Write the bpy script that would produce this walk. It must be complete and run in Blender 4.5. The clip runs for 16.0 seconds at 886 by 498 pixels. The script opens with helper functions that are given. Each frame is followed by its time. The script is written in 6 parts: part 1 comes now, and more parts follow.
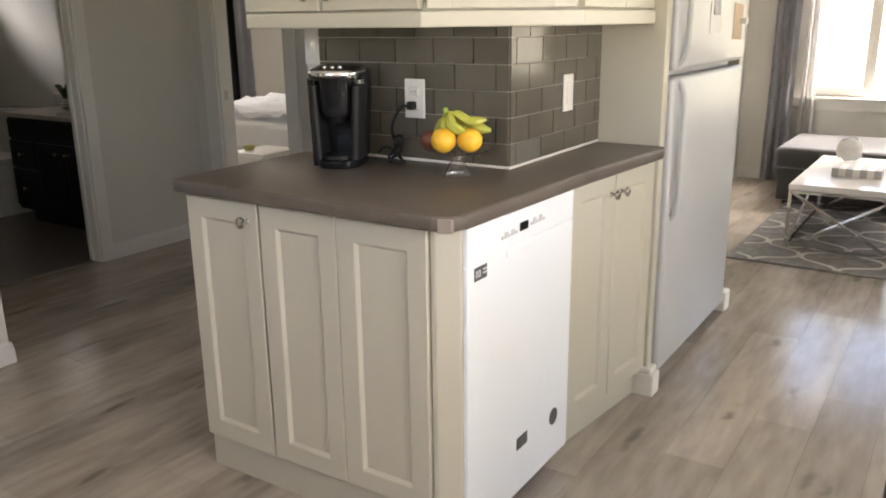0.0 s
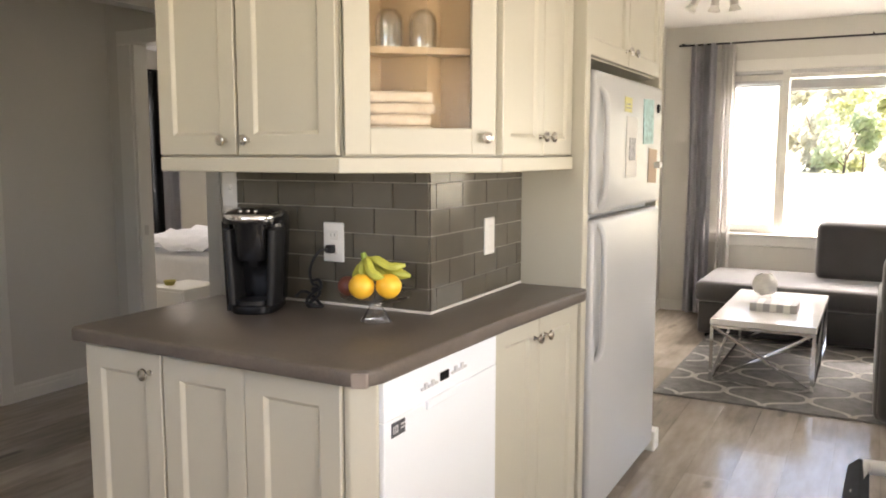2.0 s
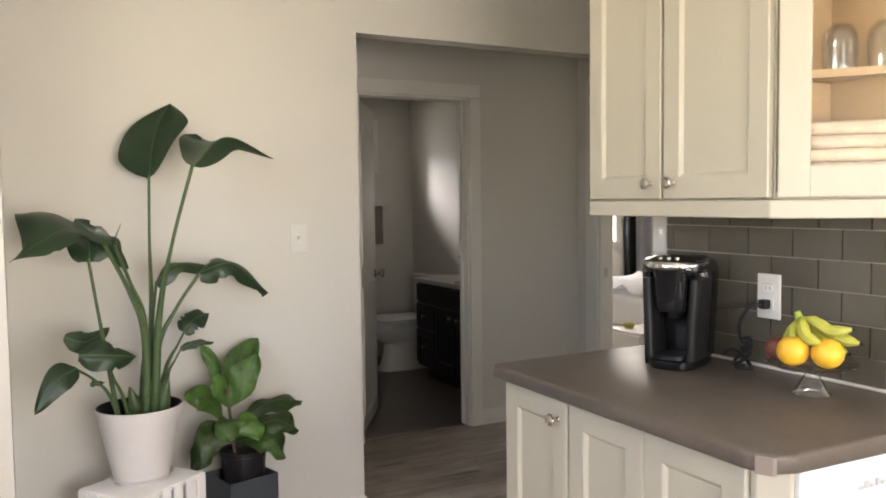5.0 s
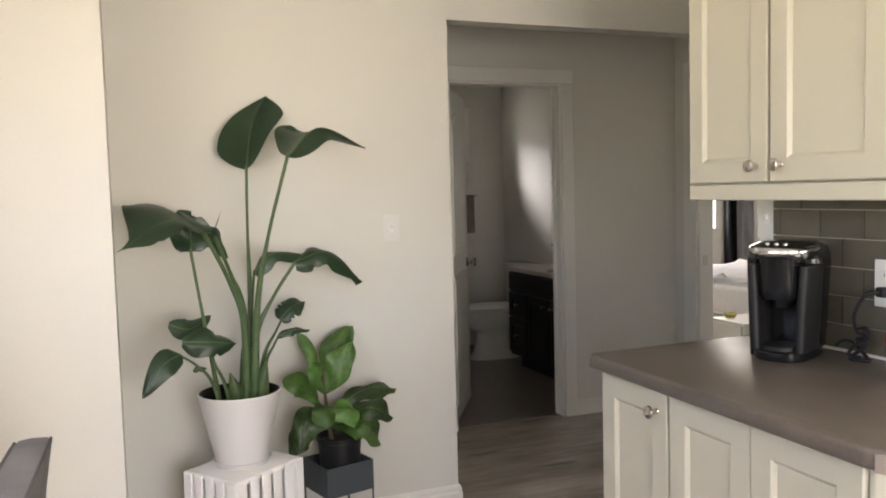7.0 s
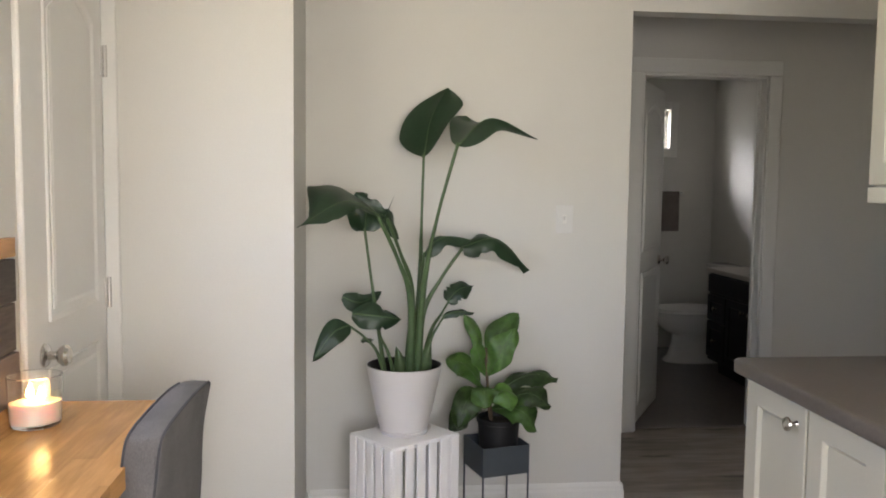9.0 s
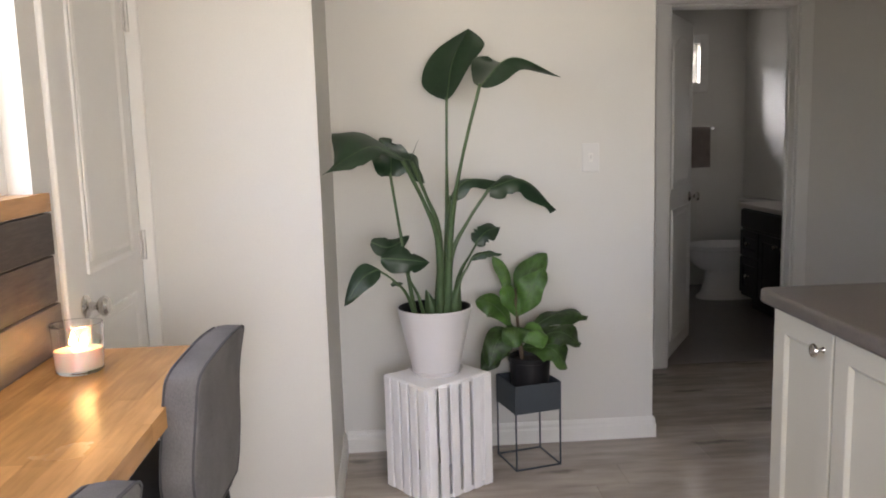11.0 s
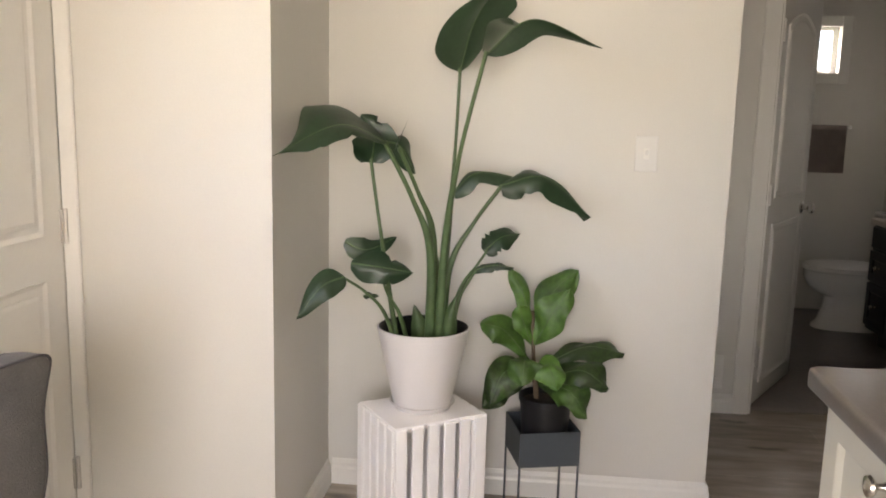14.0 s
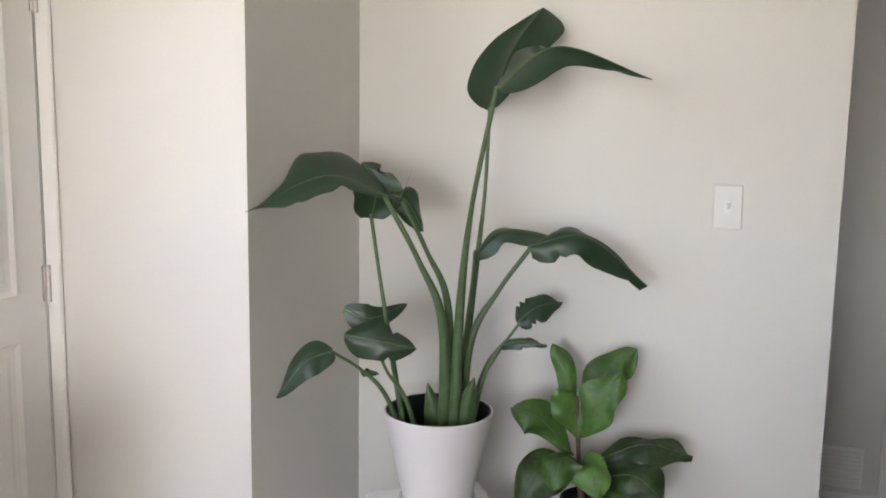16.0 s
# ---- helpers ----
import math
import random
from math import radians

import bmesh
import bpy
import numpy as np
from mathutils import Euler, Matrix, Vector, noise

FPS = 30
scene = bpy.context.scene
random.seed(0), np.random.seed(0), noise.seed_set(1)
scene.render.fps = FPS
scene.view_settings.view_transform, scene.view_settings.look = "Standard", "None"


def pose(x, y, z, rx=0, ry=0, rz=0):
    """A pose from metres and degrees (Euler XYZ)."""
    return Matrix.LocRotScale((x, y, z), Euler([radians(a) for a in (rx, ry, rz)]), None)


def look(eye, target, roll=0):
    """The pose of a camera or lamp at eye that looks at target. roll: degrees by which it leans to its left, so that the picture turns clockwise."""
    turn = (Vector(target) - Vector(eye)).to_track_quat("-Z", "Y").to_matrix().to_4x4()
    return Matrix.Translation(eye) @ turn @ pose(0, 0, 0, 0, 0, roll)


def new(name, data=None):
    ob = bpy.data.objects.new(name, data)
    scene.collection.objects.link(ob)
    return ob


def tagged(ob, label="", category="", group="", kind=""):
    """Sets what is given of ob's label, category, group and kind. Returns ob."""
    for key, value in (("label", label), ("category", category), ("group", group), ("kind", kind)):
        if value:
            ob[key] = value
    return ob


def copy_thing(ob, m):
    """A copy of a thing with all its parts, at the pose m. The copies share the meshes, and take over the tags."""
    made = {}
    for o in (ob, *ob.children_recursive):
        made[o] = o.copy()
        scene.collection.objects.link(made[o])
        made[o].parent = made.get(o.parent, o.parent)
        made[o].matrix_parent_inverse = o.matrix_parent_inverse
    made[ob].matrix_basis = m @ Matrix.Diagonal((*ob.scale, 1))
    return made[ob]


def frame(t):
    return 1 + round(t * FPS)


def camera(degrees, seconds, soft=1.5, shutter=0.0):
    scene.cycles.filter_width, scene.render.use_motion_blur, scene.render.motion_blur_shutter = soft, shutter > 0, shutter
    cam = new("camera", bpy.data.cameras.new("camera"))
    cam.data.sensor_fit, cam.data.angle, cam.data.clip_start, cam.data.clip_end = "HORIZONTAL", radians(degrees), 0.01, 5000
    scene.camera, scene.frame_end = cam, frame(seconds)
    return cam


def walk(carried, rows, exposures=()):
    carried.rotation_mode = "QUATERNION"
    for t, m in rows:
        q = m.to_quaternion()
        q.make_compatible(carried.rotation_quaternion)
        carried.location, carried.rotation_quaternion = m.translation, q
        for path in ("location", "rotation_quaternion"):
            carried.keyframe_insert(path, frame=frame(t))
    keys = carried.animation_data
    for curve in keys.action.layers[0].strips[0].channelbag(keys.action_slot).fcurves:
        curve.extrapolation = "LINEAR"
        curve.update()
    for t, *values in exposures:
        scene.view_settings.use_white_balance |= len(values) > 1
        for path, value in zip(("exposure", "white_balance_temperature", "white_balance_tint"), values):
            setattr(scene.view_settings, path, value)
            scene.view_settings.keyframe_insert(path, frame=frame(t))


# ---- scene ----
cam = camera(57.4, 16.0, 1.9)
PATH = [
    (0, (-0.324, 0.219, 1.322), (-1.376, 1.832, 0.782), -0.7),
    (0.5, (-0.318, 0.226, 1.319), (-1.353, 1.842, 0.756), -0.7),
    (1, (-0.3, 0.21, 1.326), (-1.291, 1.861, 0.785), 0.3),
    (1.5, (-0.293, 0.217, 1.346), (-1.258, 1.921, 0.941), 0.5),
    (2, (-0.333, 0.301, 1.359), (-1.271, 2.052, 1.126), -0.0),
    (2.5, (-0.347, 0.405, 1.344), (-1.274, 2.168, 1.163), -0.3),
    (3, (-0.317, 0.509, 1.354), (-1.539, 2.082, 1.171), 0.3),
    (3.5, (-0.291, 0.535, 1.359), (-1.806, 1.827, 1.172), -0.2),
    (4, (-0.295, 0.53, 1.358), (-1.958, 1.629, 1.198), -0.3),
    (4.5, (-0.299, 0.525, 1.361), (-2.016, 1.542, 1.225), -0.5),
    (5, (-0.304, 0.516, 1.359), (-2.063, 1.46, 1.239), -0.7),
    (5.2, (-0.309, 0.516, 1.354), (-2.085, 1.428, 1.242), -0.7),
    (7.5, (-0.331, 0.537, 1.353), (-2.23, 1.142, 1.195), -1.4),
    (8, (-0.299, 0.627, 1.358), (-2.261, 0.989, 1.218), 0.7),
    (8.5, (-0.248, 0.693, 1.348), (-2.227, 0.945, 1.21), 1.2),
    (10.8, (-0.191, 0.723, 1.331), (-2.171, 0.847, 1.076), -1.5),
    (11, (-0.193, 0.726, 1.325), (-2.168, 0.854, 1.042), -1.6),
    (11.5, (-0.194, 0.733, 1.317), (-2.16, 0.87, 0.974), -1.1),
    (12, (-0.228, 0.756, 1.311), (-2.191, 0.899, 0.956), -0.9),
    (12.5, (-0.411, 0.824, 1.317), (-2.378, 0.972, 0.985), -0.6),
    (13, (-0.558, 0.923, 1.313), (-2.53, 1.005, 0.989), -1.1),
    (13.5, (-0.695, 1.073, 1.31), (-2.668, 0.95, 1.003), 1.5),
    (14, (-0.784, 1.173, 1.315), (-2.748, 0.974, 0.991), 1.4),
    (14.5, (-0.941, 1.253, 1.326), (-2.909, 1.037, 1.039), 1.6),
    (15, (-1.069, 1.301, 1.319), (-3.029, 0.996, 1.058), -0.5),
    (15.5, (-1.165, 1.375, 1.32), (-3.085, 0.867, 1.083), -0.8),
    (16, (-1.245, 1.521, 1.363), (-3.126, 0.893, 1.105), 0.9),
]
EXPOSURES = [(0, 2.4, 7200, 17), (2.5, 2.46, 7350, 19), (5, 2.74, 7150, 18), (7.5, 2.72, 7000, 17), (8.5, 2.38, 6650, 16), (11, 2.45, 6600, 20), (12.5, 2.5, 6500, 20), (13.5, 2.85, 6700, 22), (14, 2.77, 7300, 20), (14.5, 2.8, 6450, 21), (16, 2.74, 6300, 19)]
walk(cam, [(t, look(eye, target, roll)) for t, eye, target, roll in PATH], EXPOSURES)

# ---- world, sun, window light and fill lamps ----
world = bpy.data.worlds.new("sky")
scene.world = world
world.use_nodes = True
wn = world.node_tree.nodes
sky = wn.new("ShaderNodeTexSky")
sky.sky_type = "NISHITA"
sky.sun_disc = False
sky.sun_elevation, sky.sun_rotation = radians(60.5), radians(74.5)
wn["Background"].inputs[1].default_value = 0.15
world.node_tree.links.new(sky.outputs[0], wn["Background"].inputs[0])
sun = new("sun", bpy.data.lights.new("sun", "SUN"))
sun.data.energy, sun.data.angle, sun.data.color = 5.0, radians(0.6), (1.0, 0.96, 0.9)
sun.matrix_basis = look((18, 5, 33), (0, 0, 0))


def window_light(name, eye, target, w, h, watts, colour=(1, 1, 1)):
    lamp = new(name, bpy.data.lights.new(name, "AREA"))
    lamp.data.shape, lamp.data.size, lamp.data.size_y = "RECTANGLE", w, h
    lamp.data.energy, lamp.data.color = watts, colour
    lamp.matrix_basis = look(eye, target)
    return lamp


window_light("sky_light_bar_window", (-1.43, -0.16, 1.66), (-1.43, 3, -2.0), 1.3, 0.86, 1.15, (1.0, 0.97, 0.94))
# added fill with no known window behind it, lights the cabinet fronts
window_light("fill_light_south", (0.78, -0.16, 1.60), (0.78, 3, -2.0), 0.52, 0.60, 0.75, (1.0, 0.97, 0.94))
# main fill for an assumed, unseen kitchen window, placed to balance the room
window_light("assumed_kitchen_window_fill", (1.16, 1.125, 1.25), (-3, 0.9, -3.0), 1.23, 1.3, 10.0, (1.0, 0.985, 0.965))
# added fill from the unseen east side, brightens dishwasher and base cabinet fronts
window_light("fill_light_living_east", (3.24, 3.4, 1.1), (-1.5, 2.6, -1.2), 1.7, 1.85, 2.8, (1.0, 0.99, 0.97))
window_light("sky_light_living_window", (0.1, 8.3, 2.75), (0.0, 5.2, 0.4), 3.0, 0.9, 70, (1.0, 0.99, 0.97))
window_light("sky_light_bath_window", (-7.75, 2.40, 2.54), (-6.2, 3.67, 1.38), 0.75, 0.55, 46, (0.93, 0.96, 1.0))
window_light("sky_glow_bath_window", (-6.82, 3.165, 1.83), (-5.0, 3.0, 1.2), 0.2, 0.28, 0.35, (1.0, 0.99, 0.93))
window_light("sky_light_bedroom_window", (-6.9, 5.6, 1.5), (-4, 5.4, 0.9), 1.2, 1.1, 6.8, (1.0, 0.97, 0.90))

# ---- materials ----


def material(name, colour, rough=0.5, metal=0.0, vary=0.08, scale=6.0, bump=0.0, bump_scale=60.0, grain=None, random_object=0.0, spec=0.5, coat=0.0, streak=None):
    """A surface with large soft stains and a fine grain in colour, gloss and relief, in real-world size."""
    m = bpy.data.materials.new(name)
    m.use_nodes = True
    nt = m.node_tree
    n, l = nt.nodes, nt.links
    b = n["Principled BSDF"]
    b.inputs["Metallic"].default_value = metal
    b.inputs["Specular IOR Level"].default_value = spec
    b.inputs["Coat Weight"].default_value = coat
    pos = n.new("ShaderNodeNewGeometry").outputs["Position"]
    if grain:
        mp = n.new("ShaderNodeMapping")
        mp.inputs["Scale"].default_value = grain
        l.new(pos, mp.inputs["Vector"])
        pos_fine = mp.outputs[0]
    else:
        pos_fine = pos
    pos_big = pos
    if streak:
        ms = n.new("ShaderNodeMapping")
        ms.inputs["Scale"].default_value = streak
        l.new(pos, ms.inputs["Vector"])
        pos_big = ms.outputs[0]
    big = n.new("ShaderNodeTexNoise")
    big.inputs["Scale"].default_value, big.inputs["Detail"].default_value = scale, 5
    l.new(pos_big, big.inputs["Vector"])
    fine = n.new("ShaderNodeTexNoise")
    fine.inputs["Scale"].default_value, fine.inputs["Detail"].default_value = bump_scale, 4
    l.new(pos_fine, fine.inputs["Vector"])
    add = n.new("ShaderNodeMath")
    add.operation = "MULTIPLY_ADD"
    add.inputs[1].default_value = 0.55
    l.new(big.outputs[0], add.inputs[0])
    mul = n.new("ShaderNodeMath")
    mul.operation = "MULTIPLY"
    mul.inputs[1].default_value = 0.45
    l.new(fine.outputs[0], mul.inputs[0])
    l.new(mul.outputs[0], add.inputs[2])
    last = add.outputs[0]
    if random_object:
        info = n.new("ShaderNodeObjectInfo")
        r = n.new("ShaderNodeMath")
        r.operation = "MULTIPLY_ADD"
        r.inputs[1].default_value = random_object
        l.new(info.outputs["Random"], r.inputs[0])
        l.new(last, r.inputs[2])
        s = n.new("ShaderNodeMath")
        s.operation = "SUBTRACT"
        s.inputs[1].default_value = random_object / 2
        l.new(r.outputs[0], s.inputs[0])
        last = s.outputs[0]
    ramp = n.new("ShaderNodeMapRange")
    ramp.inputs[1].default_value, ramp.inputs[2].default_value = 0.25, 0.75
    ramp.inputs[3].default_value, ramp.inputs[4].default_value = 1 - vary, 1 + vary
    l.new(last, ramp.inputs[0])
    mix = n.new("ShaderNodeVectorMath")
    mix.operation = "SCALE"
    mix.inputs[0].default_value = colour[:3]
    l.new(ramp.outputs[0], mix.inputs["Scale"])
    l.new(mix.outputs[0], b.inputs["Base Color"])
    rr = n.new("ShaderNodeMapRange")
    rr.inputs[1].default_value, rr.inputs[2].default_value = 0.3, 0.7
    rr.inputs[3].default_value, rr.inputs[4].default_value = max(rough - 0.02, 0.02), min(rough + 0.02, 1)
    l.new(big.outputs[0], rr.inputs[0])
    l.new(rr.outputs[0], b.inputs["Roughness"])
    if bump:
        bp = n.new("ShaderNodeBump")
        bp.inputs["Strength"].default_value = bump
        bp.inputs["Distance"].default_value = 0.004 if rough > 0.45 else 0.0008
        l.new(fine.outputs[0], bp.inputs["Height"])
        l.new(bp.outputs[0], b.inputs["Normal"])
    return m


def glass_material(name, rough=0.0, tint=(1, 1, 1), bump=0.0, bump_scale=40.0, ior=1.45):
    m = bpy.data.materials.new(name)
    m.use_nodes = True
    nt = m.node_tree
    b = nt.nodes["Principled BSDF"]
    b.inputs["Transmission Weight"].default_value = 1.0
    b.inputs["Roughness"].default_value = rough
    b.inputs["Base Color"].default_value = (*tint, 1)
    b.inputs["IOR"].default_value = ior
    if bump:
        no = nt.nodes.new("ShaderNodeTexNoise")
        no.inputs["Scale"].default_value, no.inputs["Detail"].default_value = bump_scale, 1
        ge = nt.nodes.new("ShaderNodeNewGeometry")
        nt.links.new(ge.outputs["Position"], no.inputs["Vector"])
        bp = nt.nodes.new("ShaderNodeBump")
        bp.inputs["Strength"].default_value, bp.inputs["Distance"].default_value = bump, 0.01
        nt.links.new(no.outputs[0], bp.inputs["Height"])
        nt.links.new(bp.outputs[0], b.inputs["Normal"])
    return m


WALL = material("greige_wall_paint", (0.678, 0.66, 0.612), 0.62, vary=0.045, scale=1.6, bump=0.10, bump_scale=220)
CEIL = material("white_ceiling_paint", (0.84, 0.83, 0.81), 0.8, vary=0.03, scale=2, bump=0.25, bump_scale=120)
TRIM = material("white_trim_paint", (0.78, 0.768, 0.725), 0.38, vary=0.03, scale=4, bump=0.05, bump_scale=90)
CREAM = material("cream_cabinet_paint", (0.525, 0.50, 0.415), 0.36, vary=0.03, scale=3, bump=0.05, bump_scale=120)
COUNTER = material("brown_laminate", (0.118, 0.098, 0.083), 0.36, vary=0.24, scale=16, bump=0.03, bump_scale=160)
TILE = material("grey_glazed_tile", (0.106, 0.095, 0.075), 0.14, vary=0.12, scale=9, bump=0.05, bump_scale=26, random_object=0.5)
GROUT = material("pale_grout", (0.34, 0.315, 0.27), 0.8, vary=0.22, scale=14, bump=0.3, bump_scale=240)
WHITE = material("white_enamel", (0.86, 0.90, 0.94), 0.31, vary=0.02, scale=3, bump=0.06, bump_scale=320)
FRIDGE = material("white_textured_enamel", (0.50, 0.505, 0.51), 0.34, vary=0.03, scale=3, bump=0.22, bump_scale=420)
PLASTIC_W = material("white_plastic", (0.71, 0.70, 0.67), 0.4, vary=0.02, scale=8)
KNOB = material("satin_nickel", (0.62, 0.59, 0.55), 0.2, metal=1.0, vary=0.08, scale=30)
STEEL = material("brushed_nickel", (0.62, 0.60, 0.57), 0.31, metal=1.0, vary=0.08, scale=30)
CHROME = material("polished_chrome", (0.75, 0.75, 0.76), 0.08, metal=1.0, vary=0.04, scale=20)
DARK = material("black_void_paint", (0.02, 0.02, 0.02), 0.6, vary=0.2)
BLACK = material("black_gloss_plastic", (0.009, 0.009, 0.010), 0.16, vary=0.2, scale=10, spec=0.4)
BLACKM = material("black_matt_plastic", (0.012, 0.012, 0.013), 0.45, vary=0.2, scale=10, spec=0.3)
PLANK = material("grey_oak_laminate", (0.395, 0.343, 0.292), 0.165, vary=0.42, scale=2.0, bump=0.03, bump_scale=7.0, grain=(3.6, 0.7, 3.6), random_object=0.20, streak=(2.4, 0.6, 2.4))


def knots(m):
    """Scattered dark oak knots and short cracks along the planks, under the streaks."""
    n, l = m.node_tree.nodes, m.node_tree.links
    b = n["Principled BSDF"]
    colour = b.inputs["Base Color"].links[0].from_socket
    geo = n.new("ShaderNodeNewGeometry")
    bend = n.new("ShaderNodeTexNoise")
    bend.inputs["Scale"].default_value = 9.0
    l.new(geo.outputs["Position"], bend.inputs["Vector"])
    shift = n.new("ShaderNodeVectorMath")
    shift.operation = "MULTIPLY_ADD"
    shift.inputs[1].default_value = (0.06, 0.30, 0.0)
    l.new(bend.outputs["Color"], shift.inputs[0])
    l.new(geo.outputs["Position"], shift.inputs[2])
    mp = n.new("ShaderNodeMapping")
    mp.inputs["Scale"].default_value = (4.6, 1.1, 1.0)
    l.new(shift.outputs[0], mp.inputs["Vector"])
    vo = n.new("ShaderNodeTexVoronoi")
    vo.voronoi_dimensions = "2D"
    vo.inputs["Scale"].default_value = 0.85
    l.new(mp.outputs[0], vo.inputs["Vector"])
    rg = n.new("ShaderNodeMapRange")
    rg.interpolation_type = "SMOOTHSTEP"
    rg.inputs[1].default_value, rg.inputs[2].default_value = 0.01, 0.11
    rg.inputs[3].default_value, rg.inputs[4].default_value = 0.58, 1.0
    l.new(vo.outputs["Distance"], rg.inputs[0])
    sc = n.new("ShaderNodeVectorMath")
    sc.operation = "SCALE"
    l.new(colour, sc.inputs[0])
    l.new(rg.outputs[0], sc.inputs["Scale"])
    l.new(sc.outputs[0], b.inputs["Base Color"])


knots(PLANK)
UNDER = material("dark_joint", (0.12, 0.10, 0.085), 0.8, vary=0.1)
GREY_BADGE = material("dark_grey_badge", (0.06, 0.065, 0.075), 0.35, vary=0.1)
MARK = material("pale_print", (0.62, 0.62, 0.63), 0.5, vary=0.05)
MAPLE = material("pale_maple_interior", (0.43, 0.31, 0.18), 0.45, vary=0.12, scale=3, grain=(4, 4, 0.5), bump=0.04, bump_scale=30)
CLEAR = glass_material("clear_glass")


def thin_glass(name, tint):
    """Thin clear glass: see-through, with a mirror gloss that grows at grazing angles."""
    m = bpy.data.materials.new(name)
    m.use_nodes = True
    nt = m.node_tree
    tr = nt.nodes.new("ShaderNodeBsdfTransparent")
    tr.inputs[0].default_value = (*tint, 1)
    gl = nt.nodes.new("ShaderNodeBsdfGlossy")
    gl.inputs["Roughness"].default_value = 0.03
    lw = nt.nodes.new("ShaderNodeLayerWeight")
    lw.inputs[0].default_value = 0.5
    fr = nt.nodes.new("ShaderNodeMapRange")
    fr.inputs[1].default_value, fr.inputs[2].default_value = 0.25, 1.0
    fr.inputs[3].default_value, fr.inputs[4].default_value = 0.14, 0.85
    nt.links.new(lw.outputs["Facing"], fr.inputs[0])
    mx = nt.nodes.new("ShaderNodeMixShader")
    nt.links.new(fr.outputs[0], mx.inputs[0])
    nt.links.new(tr.outputs[0], mx.inputs[1])
    nt.links.new(gl.outputs[0], mx.inputs[2])
    nt.links.new(mx.outputs[0], nt.nodes["Material Output"].inputs["Surface"])
    return m


THIN = thin_glass("thin_clear_glass", (0.97, 0.975, 0.97))
RIPPLE = glass_material("rippled_cabinet_glass", 0.11, (0.98, 0.97, 0.94), 0.14, 45, 1.22)

# ---- mesh helpers ----
PLACE = {}


def bm_new():
    return bmesh.new()


def add_box(bm, x0, x1, y0, y1, z0, z1, bevel=0.0, seg=2, m=None):
    vs = [bm.verts.new((x, y, z)) for x in (x0, x1) for y in (y0, y1) for z in (z0, z1)]
    fs = [bm.faces.new([vs[i] for i in f]) for f in ((0, 1, 3, 2), (4, 6, 7, 5), (0, 4, 5, 1), (2, 3, 7, 6), (0, 2, 6, 4), (1, 5, 7, 3))]
    out = vs
    if bevel:
        edges = list({e for f in fs for e in f.edges})
        r = bmesh.ops.bevel(bm, geom=edges, offset=bevel, segments=seg, profile=0.5, affect="EDGES")
        out = list({v for f in r["faces"] for v in f.verts} | {v for v in vs if v.is_valid})
    if m is not None:
        bmesh.ops.transform(bm, matrix=m, verts=[v for v in out if v.is_valid])
    return out


def box(x0, x1, y0, y1, z0, z1, bevel=0.0, seg=2, m=None):
    bm = bm_new()
    add_box(bm, min(x0, x1), max(x0, x1), min(y0, y1), max(y0, y1), min(z0, z1), max(z0, z1), bevel, seg, m)
    return bm


def prism(points, z0, z1, bevel=0.0, seg=2):
    """An upright solid over a plan, given anticlockwise from above."""
    bm = bm_new()
    lo = [bm.verts.new((x, y, z0)) for x, y in points]
    hi = [bm.verts.new((x, y, z1)) for x, y in points]
    n = len(points)
    bm.faces.new(lo[::-1])
    bm.faces.new(hi)
    for i in range(n):
        bm.faces.new((lo[i], lo[(i + 1) % n], hi[(i + 1) % n], hi[i]))
    if bevel:
        bmesh.ops.bevel(bm, geom=bm.edges[:], offset=bevel, segments=seg, profile=0.5, affect="EDGES")
    return bm


def lathe(profile, at=(0, 0, 0), seg=32, m=None, bm=None):
    """A solid of revolution round z: profile of (radius, height)."""
    bm = bm or bm_new()
    rings = []
    for r, z in profile:
        if r < 1e-5:
            rings.append([bm.verts.new((0, 0, z))])
        else:
            rings.append([bm.verts.new((r * math.cos(2 * math.pi * i / seg), r * math.sin(2 * math.pi * i / seg), z)) for i in range(seg)])
    for a, b in zip(rings, rings[1:]):
        for i in range(seg):
            j = (i + 1) % seg
            if len(a) == 1 and len(b) == 1:
                continue
            if len(a) == 1:
                bm.faces.new((a[0], b[j], b[i]))
            elif len(b) == 1:
                bm.faces.new((a[i], a[j], b[0]))
            else:
                bm.faces.new((a[i], a[j], b[j], b[i]))
    vs = [v for ring in rings for v in ring]
    bmesh.ops.transform(bm, matrix=Matrix.Translation(at) @ (m or Matrix()), verts=vs)
    return bm


def tube(points, radius, seg=10, bm=None, closed=False):
    """A round bar along points; radius one number or one a point."""
    bm = bm or bm_new()
    pts = [Vector(p) for p in points]
    n = len(pts)
    rad = radius if isinstance(radius, (list, tuple)) else [radius] * n
    rings, side = [], None
    for i, p in enumerate(pts):
        a = pts[(i - 1) % n] if closed or i else pts[0]
        b = pts[(i + 1) % n] if closed or i < n - 1 else pts[-1]
        d = (b - a).normalized()
        if side is None:
            side = d.orthogonal().normalized()
        side = (side - d * side.dot(d))
        side = side.normalized() if side.length > 1e-6 else d.orthogonal().normalized()
        up = d.cross(side)
        rings.append([bm.verts.new(p + rad[i] * (math.cos(2 * math.pi * k / seg) * side + math.sin(2 * math.pi * k / seg) * up)) for k in range(seg)])
    m = n if closed else n - 1
    for i in range(m):
        a, b = rings[i], rings[(i + 1) % n]
        for k in range(seg):
            bm.faces.new((a[k], a[(k + 1) % seg], b[(k + 1) % seg], b[k]))
    if not closed:
        bm.faces.new(rings[0][::-1])
        bm.faces.new(rings[-1])
    return bm


